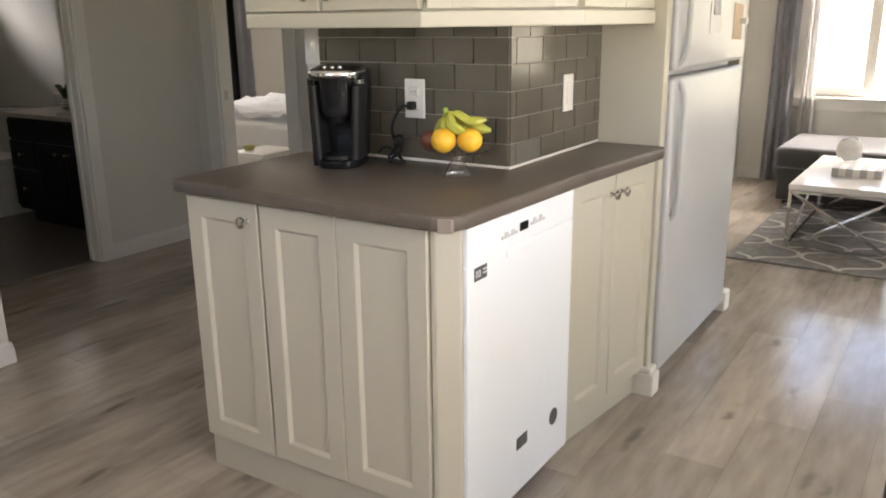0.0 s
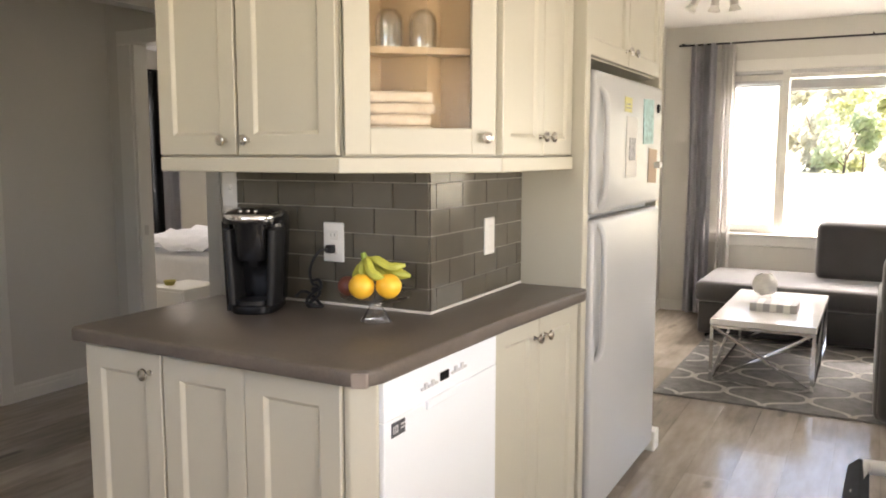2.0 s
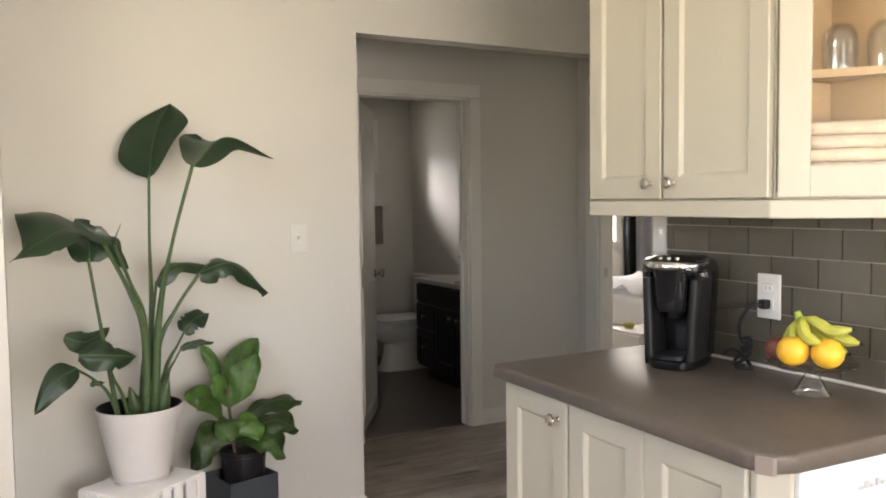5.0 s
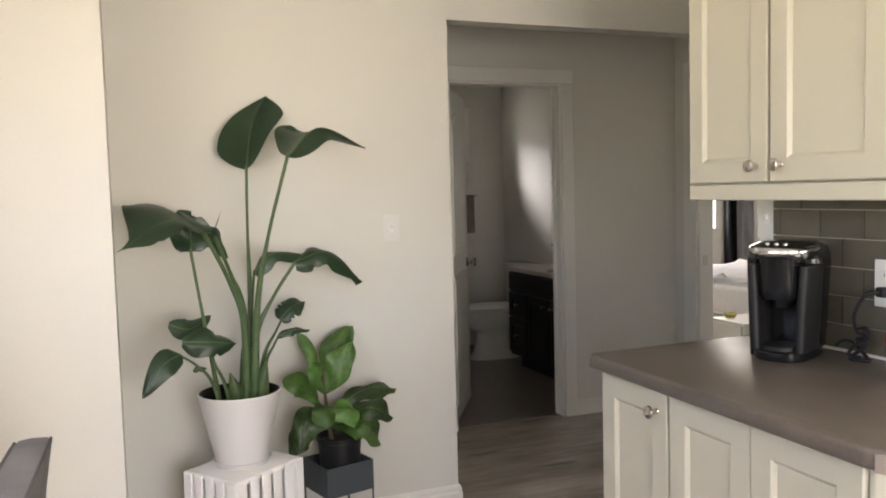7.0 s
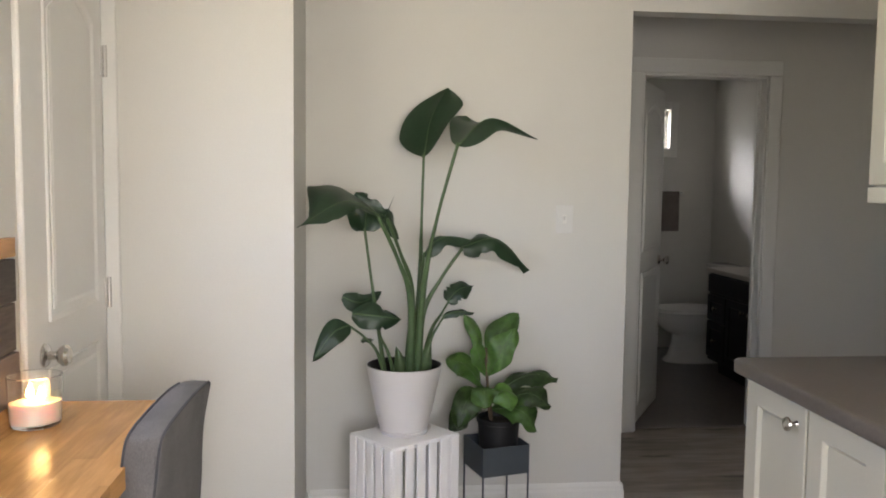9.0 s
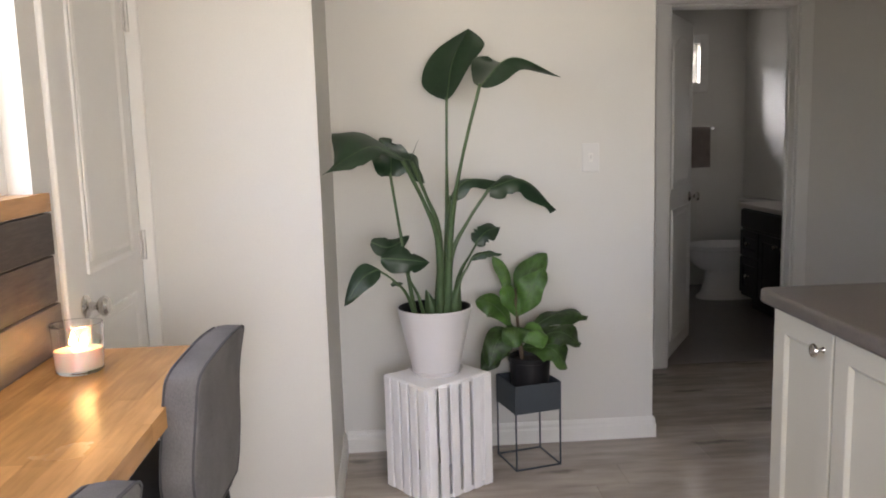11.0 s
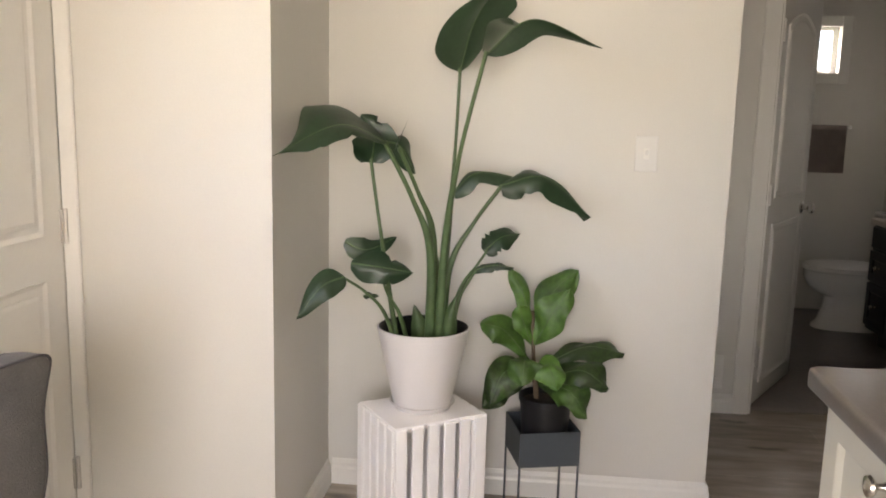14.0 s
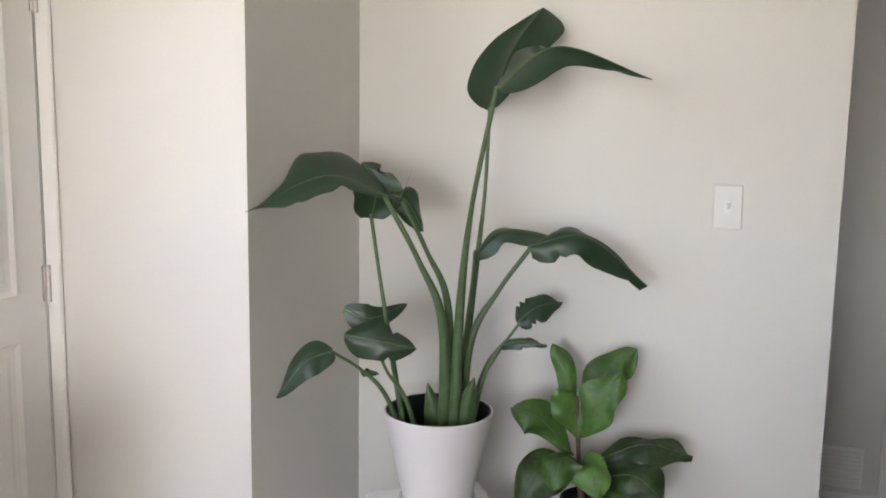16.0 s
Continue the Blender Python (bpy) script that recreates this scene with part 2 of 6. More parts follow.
def curve_points(ctrl, n=24):
    """A smooth path through the given points."""
    c = [Vector(p) for p in ctrl]
    c = [2 * c[0] - c[1]] + c + [2 * c[-1] - c[-2]]
    out = []
    per = max(2, n // (len(c) - 3))
    for i in range(1, len(c) - 2):
        for k in range(per):
            t = k / per
            p0, p1, p2, p3 = c[i - 1], c[i], c[i + 1], c[i + 2]
            out.append(0.5 * (2 * p1 + (p2 - p0) * t + (2 * p0 - 5 * p1 + 4 * p2 - p3) * t * t + (3 * p1 - p0 - 3 * p2 + p3) * t ** 3))
    out.append(c[-2])
    return out


def mesh_of(name, bm, mat, smooth=None):
    bmesh.ops.recalc_face_normals(bm, faces=bm.faces[:])
    me = bpy.data.meshes.new(name)
    bm.to_mesh(me)
    bm.free()
    if mat:
        me.materials.append(mat)
    if smooth:
        for p in me.polygons:
            p.use_smooth = True
        me.set_sharp_from_angle(angle=radians(smooth))
    return me


def thing(name, label, category, at=(0, 0, 0), rz=0, group=""):
    """An Empty at the base of a thing; its parts are given in world places."""
    ob = new(name)
    ob.empty_display_size = 0.1
    ob.matrix_basis = pose(*at, 0, 0, rz)
    PLACE[ob.name] = ob.matrix_basis.copy()
    return tagged(ob, label, category, group)


def part(name, bm, mat, parent, label="", smooth=None, local=False):
    """One mesh under a thing or a part. local: the mesh is given from the thing's base."""
    ob = new(name, mesh_of(name, bm, mat, smooth))
    ob.parent = parent
    if parent.type == "EMPTY" and not local:
        ob.matrix_parent_inverse = PLACE[parent.name].inverted()
    return tagged(ob, label) if label else ob


def single(name, bm, mat, label, category, group="", smooth=None):
    return tagged(new(name, mesh_of(name, bm, mat, smooth)), label, category, group)


def structure(name, bm, mat, label, category="", smooth=None):
    return tagged(new(name, mesh_of(name, bm, mat, smooth)), label, category or name.split("_")[0], kind="structure")


def walls(name, boxes, mat, label, category="wall"):
    bm = bm_new()
    for b in boxes:
        add_box(bm, *b)
    return structure(name, bm, mat, label, category)


# ---- the shell of the flat ----
H = 2.42
PX, CX, BX, SY, HY = -3.487, -2.867, -4.46, -0.085, 3.73
GREIGE = "smooth greige painted wall"
walls("floor_base", [(-7.2, 3.3, -0.4, 7.6, -0.06, -0.006)], UNDER, "dark underlay below the laminate floor", "floor")
structure("ceiling", box(-7.2, 3.3, -0.4, 7.6, H, H + 0.1), CEIL, "flat white painted ceiling", "ceiling")
walls("wall_plants", [(PX - 0.1, PX, 0.503, 1.825, 0, H), (PX - 0.1, PX, 1.825, HY, 2.062, H)], WALL, "greige wall with an open doorway to the hall")
walls("wall_closet", [(CX - 0.1, CX, SY - 0.1, 0.503, 0, H), (PX - 0.1, CX - 0.1, 0.403, 0.503, 0, H)], WALL, "projecting greige closet wall beside the plants")
# the opening at x 0.35 to 1.05 is unseen, cut for the south fill
walls("wall_south", [(CX, -2.857, SY - 0.1, SY, 0, H), (-2.857, -2.27, SY - 0.1, SY, 2.0, H), (-2.27, -2.1, SY - 0.1, SY, 0, H), (-2.1, -0.75, SY - 0.1, SY, 0, 1.2), (-2.1, -0.75, SY - 0.1, SY, 2.1, H), (-0.75, 0.35, SY - 0.1, SY, 0, H), (0.35, 1.05, SY - 0.1, SY, 0, 1.25), (0.35, 1.05, SY - 0.1, SY, 1.95, H), (1.05, 1.2, SY - 0.1, SY, 0, H)], WALL, "greige wall with a closet door and a window over the bar")
# the return from x 0.05 is added to keep the kitchen fill off the fridge
walls("wall_east", [(1.1, 1.2, SY, 0.50, 0, H), (1.1, 1.2, 0.50, 1.75, 0, 0.58), (1.1, 1.2, 0.50, 1.75, 1.92, H), (1.1, 1.2, 1.75, 2.2, 0, H), (0.05, 1.1, 2.125, 2.2, 0, H), (1.2, 3.2, 2.1, 2.2, 0, H), (3.2, 3.3, 2.1, 2.5, 0, H), (3.2, 3.3, 2.5, 4.3, 0, 0.1), (3.2, 3.3, 2.5, 4.3, 2.05, H), (3.2, 3.3, 4.3, 7.43, 0, H)], WALL, "plain greige wall with unseen openings for the fill lamps")
walls("wall_bath", [(BX - 0.1, BX, 1.1, 2.222, 0, H), (BX - 0.1, BX, 2.222, 2.925, 1.955, H), (BX - 0.1, BX, 2.925, HY, 0, H)], WALL, "greige hall wall with the bathroom doorway")
walls("wall_hall_end", [(BX - 0.1, -4.25, HY, HY + 0.1, 0, H), (-4.25, -3.685, HY, HY + 0.1, 2.0, H), (-3.685, -2.165, HY, HY + 0.1, 0, H), (-4.56, PX - 0.1, 1.0, 1.1, 0, H)], WALL, "greige hall wall with the bedroom doorway")
walls("wall_pier", [(-2.165, -1.424, 2.248, 2.94, 0, H)], WALL, "greige pier behind the tiled splashback")
walls("wall_living_west", [(-2.165, -1.985, 2.94, 7.43, 0, H)], WALL, GREIGE)
WY = 7.43
walls("wall_north", [(-7.1, -1.5, WY, WY + 0.14, 0, H), (-1.5, 1.9, WY, WY + 0.14, 0, 0.70), (-1.5, 1.9, WY, WY + 0.14, 2.03, H), (1.9, 3.3, WY, WY + 0.14, 0, H)], WALL, "greige wall with a wide living room window")
walls("wall_bathroom", [(-6.75, BX - 0.1, 3.67, HY, 0, H), (-6.85, -6.75, 1.1, 3.05, 0, H), (-6.85, -6.75, 3.05, 3.275, 0, 1.675), (-6.85, -6.75, 3.05, 3.275, 1.985, H), (-6.85, -6.75, 3.275, HY, 0, H), (-6.75, BX - 0.1, 1.0, 1.1, 0, H)], WALL, "greige bathroom walls with a small high window")
walls("wall_bedroom", [(-7.1, -7.0, HY, 5.0, 0, H), (-7.1, -7.0, 5.0, 6.2, 0, 0.9), (-7.1, -7.0, 5.0, 6.2, 2.05, H), (-7.1, -7.0, 6.2, WY, 0, H), (-7.0, BX - 0.1, HY, HY + 0.1, 0, H)], WALL, "grey bedroom walls with a window")


def board(bm, a, b, h, d, n):
    """A skirting board with a stepped, rounded top from a to b, standing out along n."""
    a, b, n = Vector((*a, 0)), Vector((*b, 0)), Vector((*n, 0))
    prof = ((0, 0), (d, 0), (d, h * 0.62), (d * 0.72, h * 0.72), (d * 0.72, h * 0.86), (d * 0.3, h), (0, h))
    ends = [[bm.verts.new(p + n * u + Vector((0, 0, z))) for u, z in prof] for p in (a, b)]
    k = len(prof)
    for i in range(k):
        bm.faces.new((ends[0][i], ends[0][(i + 1) % k], ends[1][(i + 1) % k], ends[1][i]))
    bm.faces.new(ends[0][::-1])
    bm.faces.new(ends[1])


def baseboard(name, runs, h=0.092):
    bm = bm_new()
    for a, b, n in runs:
        board(bm, a, b, h, 0.014, n)
    return structure(name, bm, TRIM, "white painted skirting board with a moulded top", "baseboard")


baseboard("baseboard_plants", [((PX, 0.517), (PX, 1.825), (1, 0)), ((PX - 0.1, 1.825), (PX + 0.014, 1.825), (0, 1))])
baseboard("baseboard_closet", [((PX + 0.014, 0.503), (CX + 0.014, 0.503), (0, 1)), ((CX, SY + 0.05), (CX, 0.503), (1, 0))])
baseboard("baseboard_hall", [((BX, 1.1), (BX, 2.15), (1, 0)), ((BX, 3.0), (BX, HY), (1, 0)), ((-3.585, HY), (-2.165, HY), (0, -1))])
baseboard("baseboard_living", [((-1.985, 4.06), (-1.985, WY), (1, 0)), ((-1.97, WY), (3.2, WY), (0, -1))])
baseboard("baseboard_south", [((-2.19, SY), (1.1, SY), (0, 1))])


def casing(name, boxes, label):
    bm = bm_new()
    for b in boxes:
        add_box(bm, *b, 0.004, 1)
    return structure(name, bm, TRIM, label, "trim")


casing("trim_bath_door", [(BX, BX + 0.016, 2.15, 2.222, 0, 1.955), (BX, BX + 0.016, 2.925, 3.0, 0, 1.955), (BX, BX + 0.016, 2.15, 3.0, 1.955, 2.035),
                          (BX - 0.1, BX + 0.002, 2.222, 2.236, 0, 1.955), (BX - 0.1, BX + 0.002, 2.911, 2.925, 0, 1.955), (BX - 0.1, BX + 0.002, 2.236, 2.911, 1.941, 1.955),
                          (BX - 0.062, BX - 0.048, 2.899, 2.911, 0, 1.941)], "white painted casing round the bathroom doorway")
casing("trim_bedroom_door", [(-4.365, -4.25, HY - 0.016, HY, 0, 2.0), (-3.685, -3.585, HY - 0.016, HY, 0, 2.0), (-4.365, -3.585, HY - 0.016, HY, 2.0, 2.08),
                             (-4.25, -4.236, HY - 0.002, HY + 0.1, 0, 2.0), (-3.699, -3.685, HY - 0.002, HY + 0.1, 0, 2.0)], "white painted casing round the bedroom doorway")
casing("trim_closet_door", [(CX, CX + 0.012, SY + 0.002, SY + 0.048, 0, 2.0), (-2.272, -2.2, SY, SY + 0.016, 0, 2.0), (-2.854, -2.2, SY, SY + 0.016, 2.0, 2.07)], "white painted casing round the closet door")

# ---- kitchen: peninsula, wall cupboards, fridge ----


def knob(parent, at, out):
    """A round nickel knob on a stem that stands out along out."""
    q = Vector((0, 0, 1)).rotation_difference(Vector(out)).to_matrix().to_4x4()
    part("knob", lathe([(0, 0), (0.008, 0), (0.006, 0.004), (0.005, 0.012), (0.013, 0.018), (0.0165, 0.022), (0.015, 0.027), (0.008, 0.030), (0, 0.031)], at, 18, q), KNOB, parent, "brushed nickel knob", 50)


def panel_door(u0, u1, z0, z1, rail=0.055, thick=0.02, inset=0.009):
    """A shaker door in its own plane: u across, depth towards -y, with a raised bead round a sunk panel."""
    bm = box(u0, u1, -thick, 0, z0, z1)
    front = min(bm.faces, key=lambda f: f.calc_center_median().y)
    bmesh.ops.recalc_face_normals(bm, faces=bm.faces[:])
    edges = list(front.edges)
    for wide, deep in ((rail, 0.0), (0.003, -0.002), (0.007, 0.002 - inset)):
        bmesh.ops.inset_region(bm, faces=[front], thickness=wide, depth=deep, use_even_offset=True)
    bmesh.ops.bevel(bm, geom=[e for e in edges if e.is_valid], offset=0.0025, segments=1, affect="EDGES")
    return bm


def turned(bm, at, rz):
    bmesh.ops.transform(bm, matrix=pose(*at, 0, 0, rz), verts=bm.verts[:])
    return bm


CT = 0.915
base = thing("corner_base_cabinet", "cream shaker corner base cabinet under the brown worktop", "cabinet", (-1.7, 2.0, 0))
FY = 1.712
part("body", prism([(-2.14, FY), (-1.315, FY), (-1.29, FY + 0.024), (-1.29, 2.235), (-2.14, 2.235)], 0.115, CT - 0.038), CREAM, base)
part("plinth", prism([(-2.165, FY + 0.012), (-1.30, FY + 0.012), (-1.30, 2.235), (-2.165, 2.235)], 0.0, 0.114, 0.003, 1), CREAM, base)
door = part("door", turned(panel_door(-2.143, -1.870, 0.128, 0.866), (0, FY - 0.001, 0), 0), CREAM, base)
knob(door, (-1.908, FY - 0.021, 0.817), (0, -1, 0))
part("door", turned(panel_door(-1.862, -1.602, 0.128, 0.866), (0, FY - 0.001, 0), 0), CREAM, base)
part("door", turned(panel_door(-1.600, -1.330, 0.128, 0.866), (0, FY - 0.001, 0), 0), CREAM, base)
post = prism([(-1.326, FY - 0.012), (-1.312, FY - 0.012), (-1.268, FY + 0.016), (-1.262, FY + 0.02), (-1.262, FY + 0.03), (-1.288, FY + 0.03), (-1.326, FY + 0.002)], 0.0, CT - 0.038, 0.002, 1)
part("corner_post", post, CREAM, base, "cream fluted corner post")

dw = thing("dishwasher", "white built-in dishwasher with a dark display and badges", "dishwasher", (-1.5, 2.03, 0))
DX, D0, D1 = -1.252, 1.742, 2.336
part("body", box(-1.40, -1.275, D0, D1, 0.02, CT - 0.045), WHITE, dw)
part("door_panel", box(-1.276, DX, D0 + 0.002, D1 - 0.002, 0.045, 0.7725, 0.003), WHITE, dw)
cp = part("control_panel", box(-1.276, DX, D0 + 0.002, D1 - 0.002, 0.7735, CT - 0.048, 0.003), WHITE, dw)
part("handle_pocket", box(DX - 0.01, DX + 0.006, 1.93, 2.09, 0.752, 0.776, 0.005), WHITE, dw)
part("display", box(DX, DX + 0.0045, 2.0, 2.042, 0.806, 0.828, 0.001, 1), BLACK, cp, "small dark display")
for k in range(5):
    part("button", box(DX, DX + 0.0042, 1.905 + k * 0.017, 1.917 + k * 0.017, 0.806, 0.812 + 0.008 * (k % 2)), MARK, cp, "pale printed button")
    part("button", box(DX, DX + 0.0042, 2.06 + k * 0.017, 2.072 + k * 0.017, 0.810, 0.816 + 0.010 * (k % 2)), MARK, cp, "pale printed button")
badge = part("badge", box(DX, DX + 0.0015, 1.774, 1.832, 0.732, 0.765), GREY_BADGE, dw, "dark rectangular badge")
part("badge_print", box(DX + 0.0016, DX + 0.0022, 1.812, 1.832, 0.744, 0.748), MARK, badge)
part("badge_print", box(DX + 0.0016, DX + 0.0022, 1.812, 1.832, 0.753, 0.757), MARK, badge)
for y0, y1, z0, z1 in ((1.780, 1.784, 0.740, 0.757), (1.788, 1.792, 0.740, 0.757), (1.797, 1.801, 0.740, 0.757), (1.792, 1.797, 0.740, 0.744), (1.792, 1.797, 0.753, 0.757)):
    part("badge_print", box(DX + 0.0016, DX + 0.0022, y0, y1, z0, z1), MARK, badge)
part("badge", box(DX, DX + 0.0015, 2.0, 2.062, 0.18, 0.216), GREY_BADGE, dw, "dark rectangular badge")
part("round_badge", lathe([(0, 0), (0.026, 0), (0.026, 0.0015), (0, 0.0015)], (DX, 2.233, 0.184), 24, pose(0, 0, 0, 0, 90, 0)), GREY_BADGE, dw, "round dark badge")
part("kick_plate", box(-1.36, -1.30, D0, D1, 0.0, 0.044), CREAM, dw)

def eased(bm):
    """The run of units stands out a little towards the fridge."""
    for v in bm.verts:
        v.co.x += 0.12 * max(0.0, v.co.y - 2.341)
    return bm


rb = thing("base_cabinet", "cream two-door base cabinet between dishwasher and fridge panel", "cabinet", (-1.4, 2.6, 0))
part("body", eased(box(-1.40, -1.282, 2.341, 2.878, 0.1, CT - 0.038)), CREAM, rb)
part("plinth", eased(box(-1.40, -1.300, 2.341, 2.878, 0, 0.1)), CREAM, rb)
for y0, y1, ky in ((2.343, 2.602, 2.572), (2.606, 2.874, 2.636)):
    d = part("door", eased(turned(panel_door(y0, y1, 0.105, 0.862), (-1.281, 0, 0), 90)), CREAM, rb)
    knob(d, (-1.26 + 0.12 * (ky - 2.341), ky, 0.80), (1, 0, 0))

worktop = prism([(-2.165, 1.672), (-2.15, 1.655), (-1.283, 1.640), (-1.236, 1.664), (-1.222, 1.70), (-1.206, 2.30), (-1.156, 2.83), (-1.168, 2.878), (-1.424, 2.878), (-1.424, 2.240), (-2.12, 2.240), (-2.165, 2.20)], CT - 0.037, CT, 0.009, 3)
single("worktop", worktop, COUNTER, "brown-grey laminate worktop with clipped rounded corner", "worktop", smooth=40)
part("end_cap", prism([(-1.268, 1.6425), (-1.240, 1.6568), (-1.237, 1.664), (-1.265, 1.650)], CT - 0.0375, CT - 0.006, 0.001, 1), material("pale_end_cap", (0.24, 0.20, 0.175), 0.4, vary=0.1), bpy.data.objects["worktop"], "pale laminate corner strip")

pan = thing("fridge_panel", "cream tall panel with a moulded foot beside the fridge", "panel", (-1.3, 2.91, 0))
part("panel", box(-1.98, -1.188, 2.884, 2.932, 0, H - 0.01, 0.003, 1), CREAM, pan)
part("foot", box(-1.26, -1.158, 2.872, 2.946, 0, 0.085, 0.006), TRIM, pan, "white moulded foot block")
part("foot_cap", box(-1.26, -1.167, 2.868, 2.936, 0.085, 0.11, 0.008), TRIM, pan, "white moulded foot block")
pan2 = thing("fridge_panel", "cream tall end panel with a white foot beside the fridge", "panel", (-1.3, 3.97, 0))
part("panel", box(-1.98, -1.20, 3.93, 3.985, 0, H - 0.01, 0.003, 1), CREAM, pan2)
part("foot", box(-1.26, -1.17, 3.915, 4.0, 0, 0.095, 0.008), TRIM, pan2, "white moulded foot block")

FX, F0, F1 = -1.172, 2.95, 3.88
fr = thing("refrigerator", "white top-freezer refrigerator with papers and magnets", "refrigerator", (-1.5, 3.4, 0))
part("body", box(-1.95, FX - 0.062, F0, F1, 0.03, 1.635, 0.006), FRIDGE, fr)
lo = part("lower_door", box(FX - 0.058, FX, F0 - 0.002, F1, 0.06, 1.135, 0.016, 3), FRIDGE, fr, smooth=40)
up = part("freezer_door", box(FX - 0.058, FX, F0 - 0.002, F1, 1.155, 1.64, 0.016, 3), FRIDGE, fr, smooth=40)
for y in (F0 + 0.06, F1 - 0.05):
    part("foot", lathe([(0.018, 0), (0.018, 0.035), (0, 0.035)], (FX - 0.09, y, 0), 12), BLACKM, fr)


def handle(parent, y, z0, z1):
    pts = curve_points([(FX - 0.004, y, z0), (FX + 0.014, y, z0 + 0.025), (FX + 0.023, y, z0 + 0.08), (FX + 0.024, y, (z0 + z1) / 2), (FX + 0.023, y, z1 - 0.08), (FX + 0.014, y, z1 - 0.025), (FX - 0.004, y, z1)], 36)
    bm = tube(pts, 0.011, 12)
    bmesh.ops.scale(bm, vec=(1, 1.25, 1), space=Matrix.Translation((0, -y, 0)), verts=bm.verts[:])
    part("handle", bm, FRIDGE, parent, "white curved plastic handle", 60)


handle(lo, F0 + 0.05, 0.64, 1.12)
handle(up, F0 + 0.05, 1.175, 1.58)
PAPER = material("white_paper", (0.80, 0.79, 0.76), 0.7, vary=0.04, scale=12)
KRAFT = material("tan_card", (0.62, 0.48, 0.34), 0.7, vary=0.08, scale=12)
TEAL = material("teal_printed_card", (0.28, 0.50, 0.50), 0.5, vary=0.5, scale=30)
YELLOW = material("yellow_card", (0.55, 0.50, 0.16), 0.5, vary=0.2, scale=40)


def paper(y0, y1, z0, z1, mat, label, tilt=0.0, lines=0, lift=0.0):
    bm = box(0, 0.0018, y0, y1, z0, z1)
    bmesh.ops.rotate(bm, cent=(0, (y0 + y1) / 2, z1), matrix=Matrix.Rotation(tilt, 3, "X"), verts=bm.verts[:])
    bmesh.ops.translate(bm, vec=(FX + 0.0005 + lift, 0, 0), verts=bm.verts[:])
    p = part("note", bm, mat, up, label)
    for k in range(lines):
        z = z0 + (z1 - z0) * (0.25 + 0.5 * k / max(lines, 1))
        part("print", box(FX + 0.0025, FX + 0.003, y0 + 0.15 * (y1 - y0), y1 - 0.2 * (y1 - y0), z, z + 0.004), GREY_BADGE, p)


paper(3.29, 3.385, 1.515, 1.57, YELLOW, "yellow and grey printed magnet", 0, 2)
paper(3.32, 3.47, 1.27, 1.50, PAPER, "white paper note with a drawing", 0, 0)
paper(3.355, 3.44, 1.335, 1.42, material("grey_drawing", (0.45, 0.45, 0.45), 0.6, vary=0.6, scale=60), "small grey drawing on white paper", 0, 0, 0.0022)
paper(3.56, 3.72, 1.40, 1.58, TEAL, "teal printed photo card", 0.03, 0)
paper(3.66, 3.80, 1.24, 1.38, KRAFT, "tan card with a clip", -0.05, 0)
part("clip", box(FX + 0.002, FX + 0.03, 3.745, 3.785, 1.30, 1.325, 0.004), PLASTIC_W, up, "white plastic clip")
part("magnet", lathe([(0, 0), (0.02, 0), (0.016, 0.008), (0, 0.008)], (FX, 3.80, 1.55), 16, pose(0, 0, 0, 0, 90, 0)), BLACKM, up, "round dark magnet")

fc = thing("over_fridge_cabinet", "cream two-door cupboard above the refrigerator", "cabinet", (-1.5, 3.43, 1.68))
part("body", box(-1.95, -1.222, 2.936, 3.926, 1.685, H - 0.005), CREAM, fc)
for y0, y1, ky in ((2.945, 3.43, 3.39), (3.436, 3.92, 3.475)):
    d = part("door", turned(panel_door(y0, y1, 1.69, H - 0.03), (-1.221, 0, 0), 90), CREAM, fc)
    knob(d, (-1.2, ky, 1.745), (1, 0, 0))

# wall cupboards over the worktop
UZ = 1.352
U0, U1, U2, U3 = (-2.215, 2.056), (-1.571, 2.056), (-1.252, 2.318), (-1.252, 2.88)
cup = thing("wall_cupboard", "cream two-door wall cupboard with nickel knobs over the worktop", "cabinet", (-1.9, 2.15, UZ))
part("body", box(U0[0], U1[0], U0[1], 2.246, UZ, H - 0.005), CREAM, cup)
for x0, x1, kx in ((-2.213, -1.918, -1.955), (-1.908, -1.576, -1.872)):
    d = part("door", turned(panel_door(x0, x1, UZ + 0.004, H - 0.02), (0, U0[1] - 0.001, 0), 0), CREAM, cup)
    knob(d, (kx, U0[1] - 0.021, 1.397), (0, -1, 0))
cup3 = thing("wall_cupboard", "cream narrow two-door wall cupboard beside the fridge panel", "cabinet", (-1.33, 2.6, UZ))
part("body", box(-1.42, U2[0], U2[1], U3[1], UZ, H - 0.005), CREAM, cup3)
for y0, y1, ky in ((2.322, 2.618, 2.59), (2.624, 2.876, 2.655)):
    d = part("door", turned(panel_door(y0, y1, UZ + 0.004, H - 0.02, 0.05), (U2[0] + 0.001, 0, 0), 90), CREAM, cup3)
    knob(d, (U2[0] + 0.021, ky, 1.41), (1, 0, 0))
ang = math.degrees(math.atan2(U2[1] - U1[1], U2[0] - U1[0]))
span = math.hypot(U2[1] - U1[1], U2[0] - U1[0])
gc = thing("glass_corner_cupboard", "cream corner wall cupboard with a rippled glass door", "cabinet", (-1.45, 2.15, UZ))


def local(bm):
    return turned(bm, (U1[0], U1[1], 0), ang)


